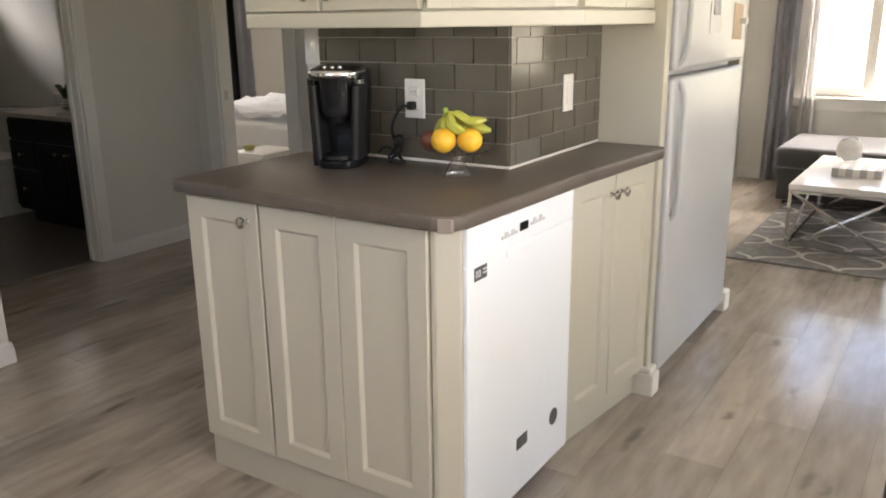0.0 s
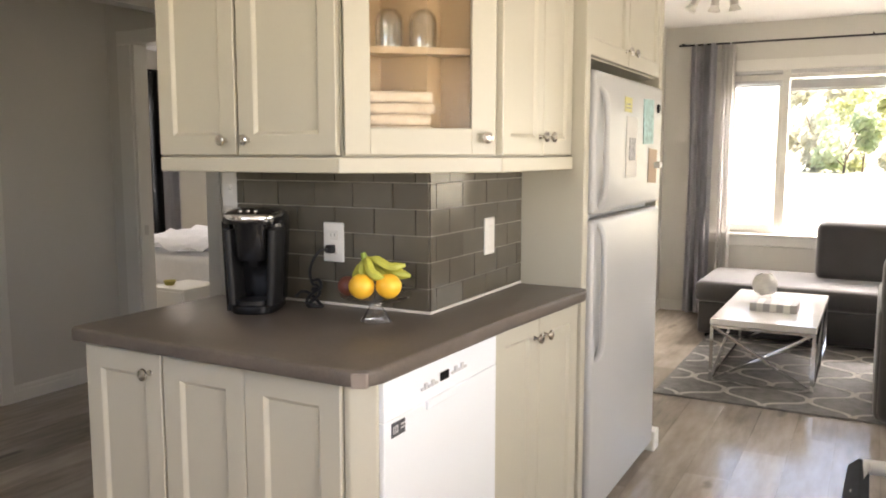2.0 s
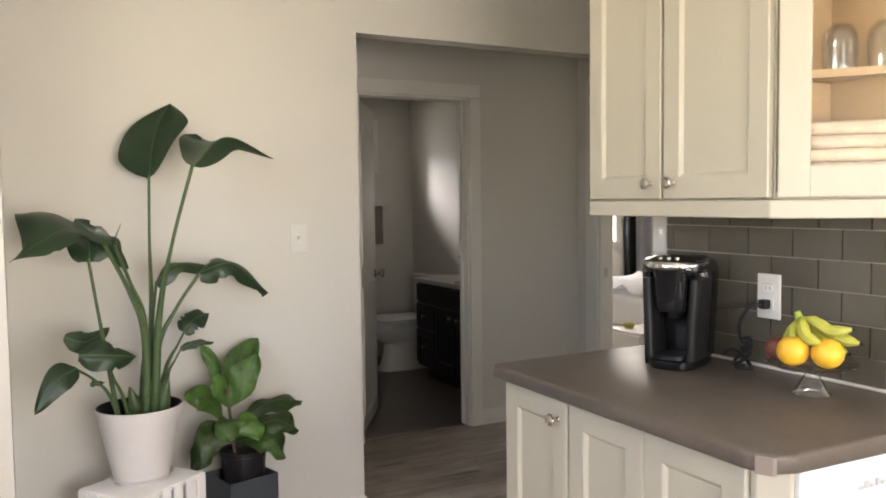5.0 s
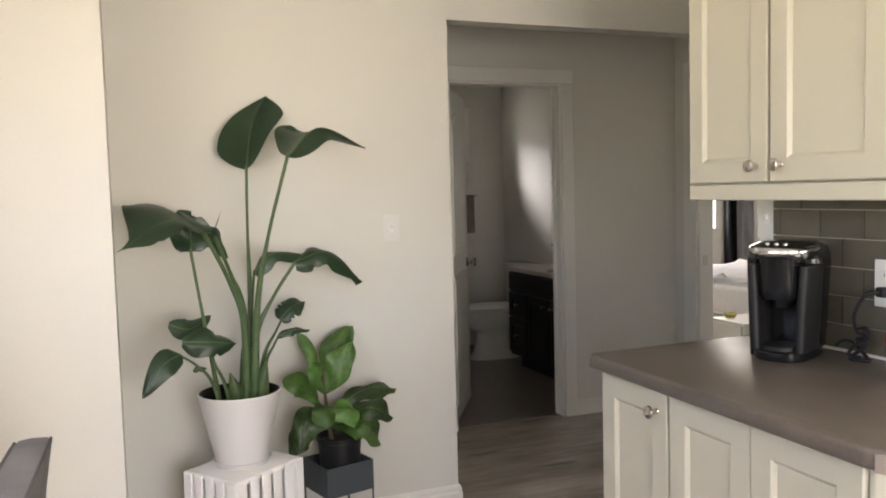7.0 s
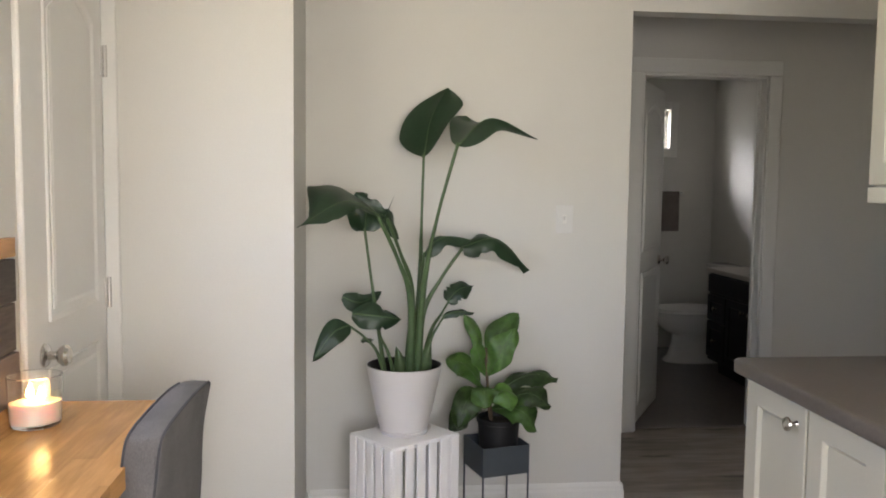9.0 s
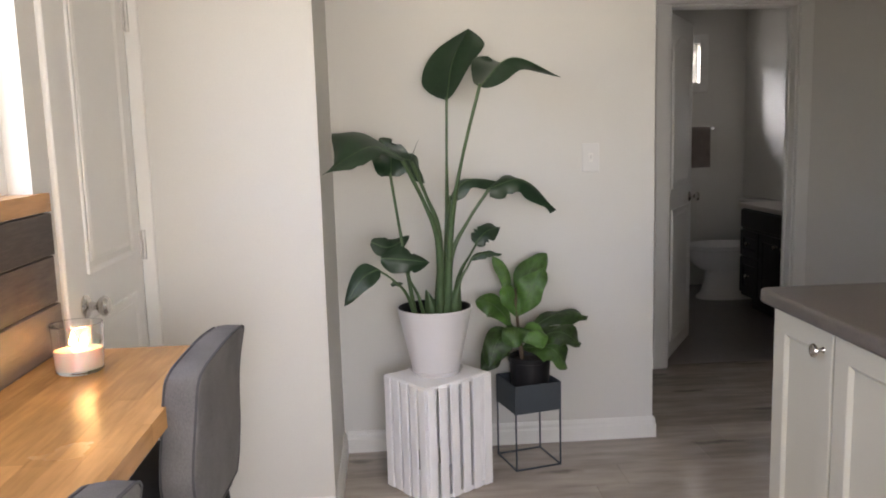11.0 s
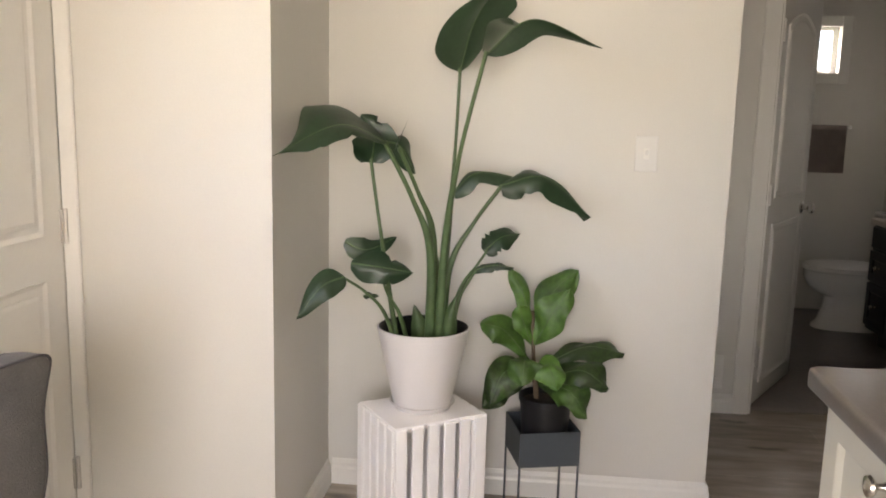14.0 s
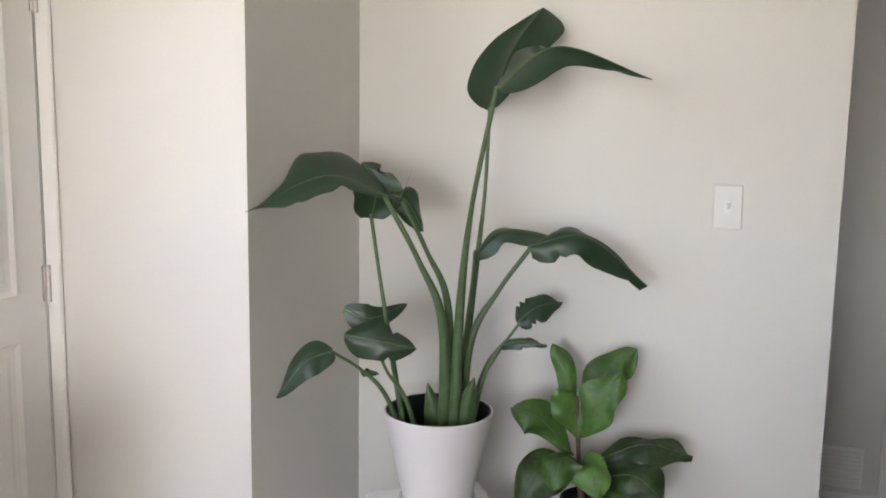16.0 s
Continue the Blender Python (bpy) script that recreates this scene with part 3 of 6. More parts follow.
part("bottom", prism([U1, U2, (-1.418, 2.318), (-1.42, 2.24), (-1.571, 2.24)], UZ, UZ + 0.018), CREAM, gc)
part("top", prism([U1, U2, (-1.418, 2.318), (-1.42, 2.24), (-1.571, 2.24)], H - 0.03, H - 0.006), CREAM, gc)
part("back", prism([(-1.568, 2.06), (-1.566, 2.06), (-1.566, 2.236), (-1.42, 2.236), (-1.42, 2.243), (-1.568, 2.243)], UZ + 0.018, H - 0.03), MAPLE, gc, "pale maple cupboard lining")
part("back", box(-1.4235, -1.418, 2.2365, 2.312, UZ + 0.018, H - 0.03), MAPLE, gc, "pale maple cupboard lining")
part("back", box(-1.4235, -1.275, 2.3122, 2.3165, UZ + 0.018, H - 0.03), MAPLE, gc, "pale maple cupboard lining")
part("floor_lining", prism([(-1.56, 2.075), (-1.28, 2.305), (-1.418, 2.312), (-1.422, 2.23), (-1.56, 2.23)], UZ + 0.018, UZ + 0.022), MAPLE, gc, "pale maple cupboard lining")
for z in (1.622, 1.95):
    part("shelf", prism([(-1.56, 2.085), (-1.29, 2.308), (-1.415, 2.314), (-1.42, 2.233), (-1.56, 2.233)], z, z + 0.018), MAPLE, gc, "pale maple shelf")
gd = bm_new()
R = 0.072
for a in ((0.004, R, UZ + 0.004, H - 0.02), (span - R, span - 0.004, UZ + 0.004, H - 0.02), (R - 0.002, span - R + 0.002, UZ + 0.004, UZ + 0.075), (R - 0.002, span - R + 0.002, H - 0.09, H - 0.02)):
    add_box(gd, a[0], a[1], -0.021, -0.001, a[2], a[3], 0.0025, 1)
gdoor = part("door", local(gd), CREAM, gc)
pane = part("pane", local(box(R - 0.004, span - R + 0.004, -0.012, -0.008, UZ + 0.071, H - 0.086)), RIPPLE, gdoor, "rippled glass pane")
pane.visible_shadow = False
kn = pose(U1[0], U1[1], 0, 0, 0, ang) @ Vector((span - 0.033, -0.021, 1.402))
knob(gdoor, kn, (math.sin(radians(ang)), -math.cos(radians(ang)), 0))
mould = prism([(U0[0] + 0.012, U0[1] - 0.030), (U1[0] + 0.008, U1[1] - 0.030), (U2[0] + 0.026, U2[1] - 0.014), (U3[0] + 0.026, U3[1]), (-1.42, 2.88), (-1.42, 2.248), (U0[0] + 0.012, 2.248)], 1.309, UZ - 0.001, 0.004, 2)
single("cupboard_moulding", mould, CREAM, "cream light rail moulding under the wall cupboards", "moulding")

# splashback: glazed tiles with grout behind
sb = structure("wall_splashback", prism([(-2.10, 2.240), (-1.416, 2.240), (-1.416, 2.882), (-1.4235, 2.882), (-1.4235, 2.2475), (-2.10, 2.2475)], CT + 0.001, 1.40), GROUT, "grey glazed brick tile splashback with pale grout", "wall")
CAULK = material("white_sealant", (0.72, 0.70, 0.66), 0.5, vary=0.05)
tile_meshes = {}


def tile_mesh(w, h):
    key = (round(w, 3), round(h, 3))
    if key not in tile_meshes:
        bm = box(0, w, -0.006, 0.0, 0, h)
        top = [f for f in bm.faces if f.normal.y < -0.5 or abs(f.calc_center_median().y + 0.006) < 1e-6]
        bmesh.ops.inset_region(bm, faces=top, thickness=0.0045, depth=0.0025)
        tile_meshes[key] = mesh_of("tile", bm, TILE)
    return tile_meshes[key]


# tile pitch along each face, and the first joint's distance from the outer corner in odd and even rows
GAP, ROW = 0.0032, 0.0735
for row in range(6):
    z = CT + 0.008 if row == 0 else 0.9854 + (row - 1) * ROW + GAP / 2
    h = min(0.9854 + row * ROW - GAP / 2, 1.352) - z
    if h < 0.01:
        continue
    for face, length, pitch, joint in ((0, 0.684, 0.1365, (0.111, 0.038)), (1, 0.642, 0.164, (0.0305, 0.111))):
        u = joint[row % 2] - pitch
        while u < length:
            a, b = max(u + GAP / 2, 0.0), min(u + pitch - GAP / 2, length)
            if b - a > 0.012:
                t = new("tile", tile_mesh(b - a, h))
                t.parent = sb
                if face == 0:
                    t.matrix_basis = pose(-1.416 - b, 2.2392, z)
                else:
                    t.matrix_basis = pose(-1.4152, 2.240 + a, z, 0, 0, 90)
            u += pitch
part("sealant", prism([(-2.10, 2.2275), (-1.4035, 2.2275), (-1.4035, 2.876), (-1.4125, 2.876), (-1.4125, 2.2365), (-2.10, 2.2365)], CT + 0.0005, CT + 0.008, 0.002, 1), CAULK, sb, "white sealant bead")


def wall_plate(name, label, at, rz, kind):
    o = thing(name, label, "outlet" if kind == "outlet" else "switch", at, rz)
    part("plate", box(-0.036, 0.036, -0.006, 0, -0.058, 0.058, 0.003, 2), PLASTIC_W, o, local=True)
    if kind == "outlet":
        for z in (-0.02, 0.02):
            s = part("socket", box(-0.017, 0.017, -0.0085, -0.004, z - 0.014, z + 0.014, 0.004, 2), PLASTIC_W, o, local=True)
            for dx in (-0.006, 0.006):
                q = part("slot", box(dx - 0.001, dx + 0.001, -0.0088, -0.008, z - 0.003, z + 0.006), DARK, s, local=True)
    elif kind == "toggle":
        part("toggle", box(-0.005, 0.005, -0.017, -0.005, -0.004, 0.012, 0.002, 1), PLASTIC_W, o, local=True)
        part("surround", box(-0.009, 0.009, -0.0068, -0.004, -0.018, 0.018, 0.001, 1), TRIM, o, local=True)
    else:
        part("rocker", box(-0.016, 0.016, -0.009, -0.004, -0.033, 0.033, 0.002, 1), PLASTIC_W, o, local=True)
    return o


wall_plate("wall_outlet", "white double outlet on the grey tiles, plug in the lower socket", (-1.729, 2.2325, 1.103), 0, "outlet")
wall_plate("wall_switch", "white rocker switch plate on the grey tiles", (-1.4085, 2.612, 1.103), 90, "rocker")
wall_plate("wall_switch", "white switch plate at the end of the tiled wall", (-2.132, 2.246, 1.252), 0, "toggle")
wall_plate("wall_switch", "white toggle switch plate on the greige wall", (PX, 1.556, 1.21), 90, "toggle")

# ---- plants by the closet ----
LEAF = material("dark_glossy_leaf", (0.016, 0.040, 0.017), 0.40, vary=0.35, scale=14, bump=0.25, bump_scale=70)
LEAF2 = material("fiddle_leaf", (0.045, 0.105, 0.018), 0.48, vary=0.7, scale=11, bump=0.35, bump_scale=60, random_object=0.45)
STALK = material("green_stalk", (0.066, 0.115, 0.045), 0.42, vary=0.35, scale=20)
BARK = material("brown_stem", (0.10, 0.07, 0.045), 0.8, vary=0.3, scale=40, bump=0.4, bump_scale=90)
SOIL = material("dark_potting_soil", (0.028, 0.020, 0.015), 0.95, vary=0.5, scale=60, bump=1.0, bump_scale=160)
POT = material("off_white_planter", (0.70, 0.675, 0.665), 0.42, vary=0.03, scale=10, bump=0.05, bump_scale=160)
CRATE = material("whitewashed_wood", (0.92, 0.905, 0.895), 0.55, vary=0.06, scale=9, bump=0.14, bump_scale=26, grain=(8, 8, 0.7))
SLATE = material("slate_blue_metal", (0.055, 0.066, 0.076), 0.45, vary=0.08, scale=12)


RIBS = []


def midrib(parent, r):
    """The raised rib of the leaf made last."""
    n = len(RIBS)
    part("midrib", tube(RIBS, [r * (1 - 0.8 * i / n) for i in range(n)], 6), STALK, parent, "pale green midrib", 60)


def leaf(base, mid, tip, width, facing, droop=0.25, shape=0.75, wave=0.05, torn=0.0, seed=1):
    """A leaf blade along a bent midrib: halves folded along the rib, a wavy and in places torn rim."""
    rng = random.Random(seed)
    rib = curve_points([base, mid, tip], 18)
    n, half = len(rib) - 1, 5
    bm = bm_new()
    face = Vector(facing).normalized()
    rows = []
    notch = [1.0] * (n + 1)
    for _ in range(int(torn * 8)):
        notch[rng.randrange(4, n)] = 0.62 + 0.25 * rng.random()
    for i, p in enumerate(rib):
        t = i / n
        d = (rib[min(i + 1, n)] - rib[max(i - 1, 0)]).normalized()
        side = d.cross(face)
        side = side.normalized() if side.length > 1e-4 else d.orthogonal().normalized()
        up = side.cross(d)
        w = 0.5 * width * max(0.0, math.sin(math.pi * min(1, (0.03 + 0.97 * t)) ** shape)) ** 0.72
        row = []
        for k in range(-half, half + 1):
            u = k / half
            ww = w * (1 + wave * math.sin(9 * t + 2.1 * (k > 0) + seed)) * (notch[i] if abs(k) > half - 2 else 1)
            lift = -droop * width * (abs(u) ** 1.6) * 0.5 + 0.10 * wave * width * math.sin(13 * t + 3 * u + seed) * abs(u) * 6 + 0.028 * width * (u != 0)
            row.append(bm.verts.new(p + side * (u * ww) + up * lift))
        rows.append(row)
    for a, b in zip(rows, rows[1:]):
        for k in range(2 * half):
            bm.faces.new((a[k], a[k + 1], b[k + 1], b[k]))
    RIBS[:] = rib
    bmesh.ops.remove_doubles(bm, verts=bm.verts[:], dist=1e-5)
    bmesh.ops.solidify(bm, geom=bm.faces[:], thickness=0.0012)
    return bm


def blade(base, mid, tip, left, right, seed=1, curl=0.12, wave=0.02, torn=0, fall=0.95):
    """A broad leaf whose two halves fold apart: rib through base, mid and tip, each half reaching out to its widest point."""
    rng = random.Random(seed)
    rib = curve_points([base, mid, tip], 26)
    n, half = len(rib) - 1, 6
    way = [(rib[min(i + 1, n)] - rib[max(i - 1, 0)]).normalized() for i in range(n + 1)]
    bm = bm_new()
    spine = [bm.verts.new(p) for p in rib]
    for sgn, edge in ((-1, Vector(left)), (1, Vector(right))):
        i0 = min(range(n + 1), key=lambda i: (rib[i] - edge).length)
        i0 = min(max(i0, n // 4), 3 * n // 4)
        out, t0 = edge - rib[i0], i0 / n
        notch = [1.0] * (n + 1)
        for _ in range(torn):
            k = rng.randrange(n // 3, n - 2)
            notch[k] = 0.72 + 0.15 * rng.random()
            notch[k + 1] *= 0.9
        rows = []
        for i, p in enumerate(rib):
            t = i / n
            full = math.sin(math.pi / 2 * min(1, t / t0)) ** 0.65 if t <= t0 else max(0.0, math.cos(math.pi / 2 * (t - t0) / (1 - t0))) ** fall
            o = way[i0].rotation_difference(way[i]).to_matrix() @ out
            nor = way[i].cross(o).normalized() * sgn
            row = [spine[i]]
            for k in range(1, half + 1):
                u = k / half
                r = full * u * (notch[i] if k >= half - 1 else 1)
                lift = curl * math.sin(math.pi * u) + wave * u * u * (math.sin(11 * t + seed + 2 * sgn) + 0.6 * math.sin(23 * t + 2.3 * seed))
                row.append(bm.verts.new(p + o * r + nor * (out.length * full * lift)))
            rows.append(row)
        for r0, r1 in zip(rows, rows[1:]):
            for k in range(half):
                bm.faces.new((r0[k], r1[k], r1[k + 1], r0[k + 1]))
    RIBS[:] = rib
    bmesh.ops.remove_doubles(bm, verts=bm.verts[:], dist=1e-5)
    bmesh.ops.recalc_face_normals(bm, faces=bm.faces[:])
    bmesh.ops.solidify(bm, geom=bm.faces[:], thickness=0.0012)
    return bm


crate = thing("wooden_crate", "whitewashed slatted wooden crate standing on end, plant on top", "crate", (-3.128, 0.882, 0), 35)
cw, cd, ch = 0.25, 0.30, 0.435


def crate_part(name, b, bevel=0.0025, label=""):
    part(name, box(*b, bevel, 1), CRATE, crate, label, local=True)


for s in (-1, 1):
    crate_part("end_board", (-cw / 2, cw / 2, -cd / 2, cd / 2, *((0.0, 0.016) if s < 0 else (ch - 0.016, ch))))
wd = 0.0375
for side in (1, -1):
    for k in range(6):
        y0 = -cd / 2 + k * (cd - wd) / 5
        b = (cw / 2, cw / 2 + 0.009) if side > 0 else (-cw / 2 - 0.009, -cw / 2)
        crate_part("slat", (*b, y0, y0 + wd, 0.002, ch - 0.002 - 0.003 * (k % 2)))
wd = 0.0405
for side in (1, -1):
    for k in range(5):
        x0 = -cw / 2 + k * (cw - wd) / 4
        b = (-cd / 2 - 0.009, -cd / 2) if side > 0 else (cd / 2, cd / 2 + 0.009)
        crate_part("slat", (x0, x0 + wd, *b, 0.002 + 0.003 * (k % 2), ch - 0.003))
for sx in (-1, 1):
    for sy in (-1, 1):
        crate_part("corner_post", (sx * (cw / 2 - 0.022) - 0.02, sx * (cw / 2 - 0.022) + 0.02, sy * (cd / 2 - 0.022) - 0.02, sy * (cd / 2 - 0.022) + 0.02, 0.017, ch - 0.017))

PC = Vector((-3.150, 0.880, 0))
Z0 = ch
single("plant_saucer", lathe([(0, Z0), (0.086, Z0), (0.098, Z0 + 0.016), (0.101, Z0 + 0.018), (0.097, Z0 + 0.020), (0.084, Z0 + 0.006), (0, Z0 + 0.006)], PC, 40), POT, "off-white round plastic plant saucer on the crate", "saucer", smooth=40)
bird = thing("bird_of_paradise_plant", "bird of paradise with dark torn leaves in an off-white planter", "plant", (PC.x, PC.y, Z0 + 0.006))
B = Z0 + 0.007
part("planter", lathe([(0, B), (0.080, B), (0.088, B + 0.004), (0.100, B + 0.06), (0.1385, B + 0.235), (0.1405, B + 0.243), (0.137, B + 0.246), (0.1355, B + 0.243), (0.1335, B + 0.238), (0.118, B + 0.14), (0, B + 0.14)], PC, 48), POT, bird, "off-white tapered planter", 40)
part("liner", lathe([(0.1155, B + 0.145), (0.1325, B + 0.236), (0.1355, B + 0.2445), (0.1315, B + 0.2445), (0.1285, B + 0.236), (0.112, B + 0.145), (0.1155, B + 0.145)], PC, 48), BLACKM, bird, "black inner pot rim", 40)
soil = lathe([(0, B + 0.176), (0.06, B + 0.172), (0.117, B + 0.168)], PC, 40)
part("soil", soil, SOIL, bird, "dark potting soil")
S = B + 0.162
STALKS = [
    ((-3.19, 0.915, S), (-3.23, 0.94, 0.97), (-3.29, 0.950, 1.22), (-3.30, 0.957, 1.46), 0.014, 0.005),
    ((-3.14, 0.925, S), (-3.11, 0.945, 0.97), (-3.06, 0.985, 1.22), (-3.01, 1.052, 1.49), 0.017, 0.006),
    ((-3.14, 0.90, S), (-3.11, 0.90, 0.92), (-3.07, 0.85, 1.08), (-3.03, 0.775, 1.24), 0.018, 0.007),
    ((-3.16, 0.90, S), (-3.14, 0.905, 0.95), (-3.10, 0.86, 1.10), (-3.06, 0.81, 1.225), 0.015, 0.006),
    ((-3.09, 0.815, S), (-3.07, 0.78, 0.85), (-3.06, 0.755, 1.02), (-3.05, 0.732, 1.19), 0.009, 0.005),
    ((-3.18, 0.93, S), (-3.19, 0.95, 0.86), (-3.20, 1.02, 1.0), (-3.20, 1.10, 1.115), 0.015, 0.006),
    ((-3.20, 0.92, S), (-3.22, 0.93, 0.86), (-3.21, 0.945, 1.0), (-3.20, 0.955, 1.095), 0.012, 0.005),
    ((-3.20, 0.94, S), (-3.23, 0.98, 0.78), (-3.26, 1.03, 0.86), (-3.28, 1.06, 0.905), 0.011, 0.004),
    ((-3.19, 0.95, S), (-3.20, 0.98, 0.76), (-3.20, 1.01, 0.82), (-3.20, 1.03, 0.855), 0.009, 0.004),
    ((-3.08, 0.82, S), (-3.03, 0.78, 0.75), (-2.99, 0.73, 0.82), (-2.95, 0.677, 0.866), 0.008, 0.004),
    ((-3.10, 0.85, S), (-3.06, 0.82, 0.74), (-3.02, 0.79, 0.81), (-3.00, 0.775, 0.87), 0.008, 0.004),
]
for a, b, c, d, r0, r1 in STALKS:
    pts = curve_points([a, b, c, d], 30)
    n = len(pts) - 1
    part("stalk", tube(pts, [r0 + (r1 - r0) * min(1, 1.5 * i / n) for i in range(n + 1)], 8), STALK, bird, "green leaf stalk", 60)
for k, (dx, dy, h) in enumerate(((0.015, -0.035, 0.15), (0.02, 0.035, 0.18), (-0.02, 0.0, 0.30), (0.02, 0.0, 0.24))):
    p = Vector((-3.155 + dx, 0.915 + dy, S))
    part("sheath", leaf(p, p + Vector((0.01, dy * 0.3, h * 0.55)), p + Vector((0.005, dy * 0.8, h)), 0.058, (1, 0.2, 0), 0.6, 0.5, 0.0, 0, k), STALK, bird, "pale green leaf sheath", 60)
BLADES = [
    ((-3.05, 0.735, 1.180), (-3.075, 0.735, 1.255), (-3.07, 0.70, 1.315), 0.135, (0.9, -0.1, 0.4), 0.1, 0.62, 0.08, 0.3),
    ((-3.06, 0.775, 1.24), (-3.07, 0.815, 1.225), (-3.09, 0.855, 1.150), 0.085, (0.75, 0.3, 0.6), 0.4, 0.7, 0.10, 0.2),
    ((-3.20, 0.950, 1.085), (-3.21, 1.03, 1.150), (-3.25, 1.19, 1.125), 0.075, (0.5, -0.1, 0.85), 0.55, 0.75, 0.10, 0.2),
    ((-3.20, 1.095, 1.115), (-3.23, 1.23, 1.140), (-3.309, 1.375, 1.016), 0.105, (0.6, 0.1, 0.8), 0.55, 0.72, 0.12, 0.4),
    ((-3.28, 1.050, 0.900), (-3.29, 1.10, 0.945), (-3.337, 1.158, 0.952), 0.090, (0.8, -0.1, 0.55), 0.15, 0.7, 0.10, 0.3),
    ((-3.20, 1.025, 0.855), (-3.20, 1.08, 0.872), (-3.21, 1.145, 0.866), 0.036, (0.7, 0, 0.7), 0.5, 0.75, 0.12, 0.2),
    ((-2.95, 0.680, 0.868), (-2.91, 0.625, 0.845), (-2.887, 0.561, 0.757), 0.085, (0.9, -0.2, 0.35), 0.2, 0.72, 0.06, 0.1),
    ((-3.06, 0.655, 0.948), (-3.08, 0.72, 0.925), (-3.139, 0.795, 0.957), 0.070, (0.9, -0.2, 0.35), 0.1, 0.8, 0.06, 0.1),
    ((-2.99, 0.690, 0.900), (-3.00, 0.775, 0.890), (-3.03, 0.862, 0.872), 0.100, (0.9, -0.05, 0.45), 0.4, 0.85, 0.08, 0.2),
    ((-3.02, 0.72, 0.80), (-3.02, 0.74, 0.805), (-3.03, 0.765, 0.80), 0.022, (0.8, 0, 0.6), 0.6, 0.8, 0.2, 0.2),
]
for k, (a, b, c, w, f, dr, sh, wv, tn) in enumerate(BLADES):
    lf = part("leaf", leaf(a, b, c, w, f, dr, sh, wv, tn, k + 3), LEAF, bird, smooth=60)
    midrib(lf, 0.003)

BROAD = [
    ((-3.305, 0.957, 1.448), (-3.37, 0.990, 1.60), (-3.44, 1.060, 1.728), (-3.392, 0.868, 1.535), (-3.425, 1.118, 1.655), 0.10, 0.012, 0, 0.95),
    ((-3.010, 1.050, 1.480), (-3.065, 1.175, 1.580), (-3.190, 1.372, 1.517), (-3.235, 1.085, 1.60), (-3.03, 1.165, 1.515), 0.10, 0.03, 1, 1.1),
    ((-3.030, 0.785, 1.237), (-2.945, 0.665, 1.285), (-2.842, 0.513, 1.202), (-3.185, 0.572, 1.338), (-2.865, 0.635, 1.222), 0.10, 0.05, 3, 2.3),
]
for k, (a, b, c, le, ri, cu, wv, tn, fa) in enumerate(BROAD):
    lf = part("leaf", blade(a, b, c, le, ri, k + 20, cu, wv, tn, fa), LEAF, bird, smooth=60)
    midrib(lf, 0.0028)

stand = thing("plant_stand", "slate blue metal box plant stand on a thin wire frame", "plant stand", (-3.308, 1.255, 0), 14.5)
hs, b0, b1 = 0.098, 0.232, 0.345
tray = part("box", box(-hs, hs, -hs, hs, b0, b0 + 0.003), SLATE, stand, local=True)
for nm, b in (("side_panel", (-hs, -hs + 0.003, -hs, hs)), ("side_panel", (hs - 0.003, hs, -hs, hs)), ("side_panel", (-hs + 0.003, hs - 0.003, -hs, -hs + 0.003)), ("side_panel", (-hs + 0.003, hs - 0.003, hs - 0.003, hs))):
    part(nm, box(*b, b0 + 0.003, b1), SLATE, stand, local=True)
hf = hs - 0.003
for sx in (-1, 1):
    for sy in (-1, 1):
        part("leg", tube([(sx * hf, sy * hf, 0.004), (sx * hf, sy * hf, b0)], 0.0038, 8), SLATE, stand, smooth=60, local=True)
for a, b in (((-1, -1), (1, -1)), ((1, -1), (1, 1)), ((1, 1), (-1, 1)), ((-1, 1), (-1, -1))):
    part("rail", tube([(a[0] * hf, a[1] * hf, 0.0042), (b[0] * hf, b[1] * hf, 0.0042)], 0.0038, 8), SLATE, stand, smooth=60, local=True)

FC = Vector((-3.300, 1.262, 0))
fig = thing("fiddle_leaf_fig", "small fiddle leaf fig in a black nursery pot", "plant", (FC.x, FC.y, b0 + 0.004))
q = b0 + 0.0035
part("pot", lathe([(0, q), (0.066, q), (0.071, q + 0.02), (0.082, q + 0.185), (0.087, q + 0.187), (0.087, q + 0.203), (0.082, q + 0.205), (0.079, q + 0.18), (0, q + 0.18)], FC, 36), BLACKM, fig, "black plastic nursery pot", 40)
part("soil", lathe([(0, q + 0.186), (0.04, q + 0.190), (0.0785, q + 0.182)], FC, 24), SOIL, fig, "dark potting soil")
part("stem", tube(curve_points([(-3.305, 1.235, q + 0.17), (-3.31, 1.218, 0.56), (-3.312, 1.208, 0.71)], 10), [0.009] * 4 + [0.006] * 7, 8), BARK, fig, "brown woody stem", 60)
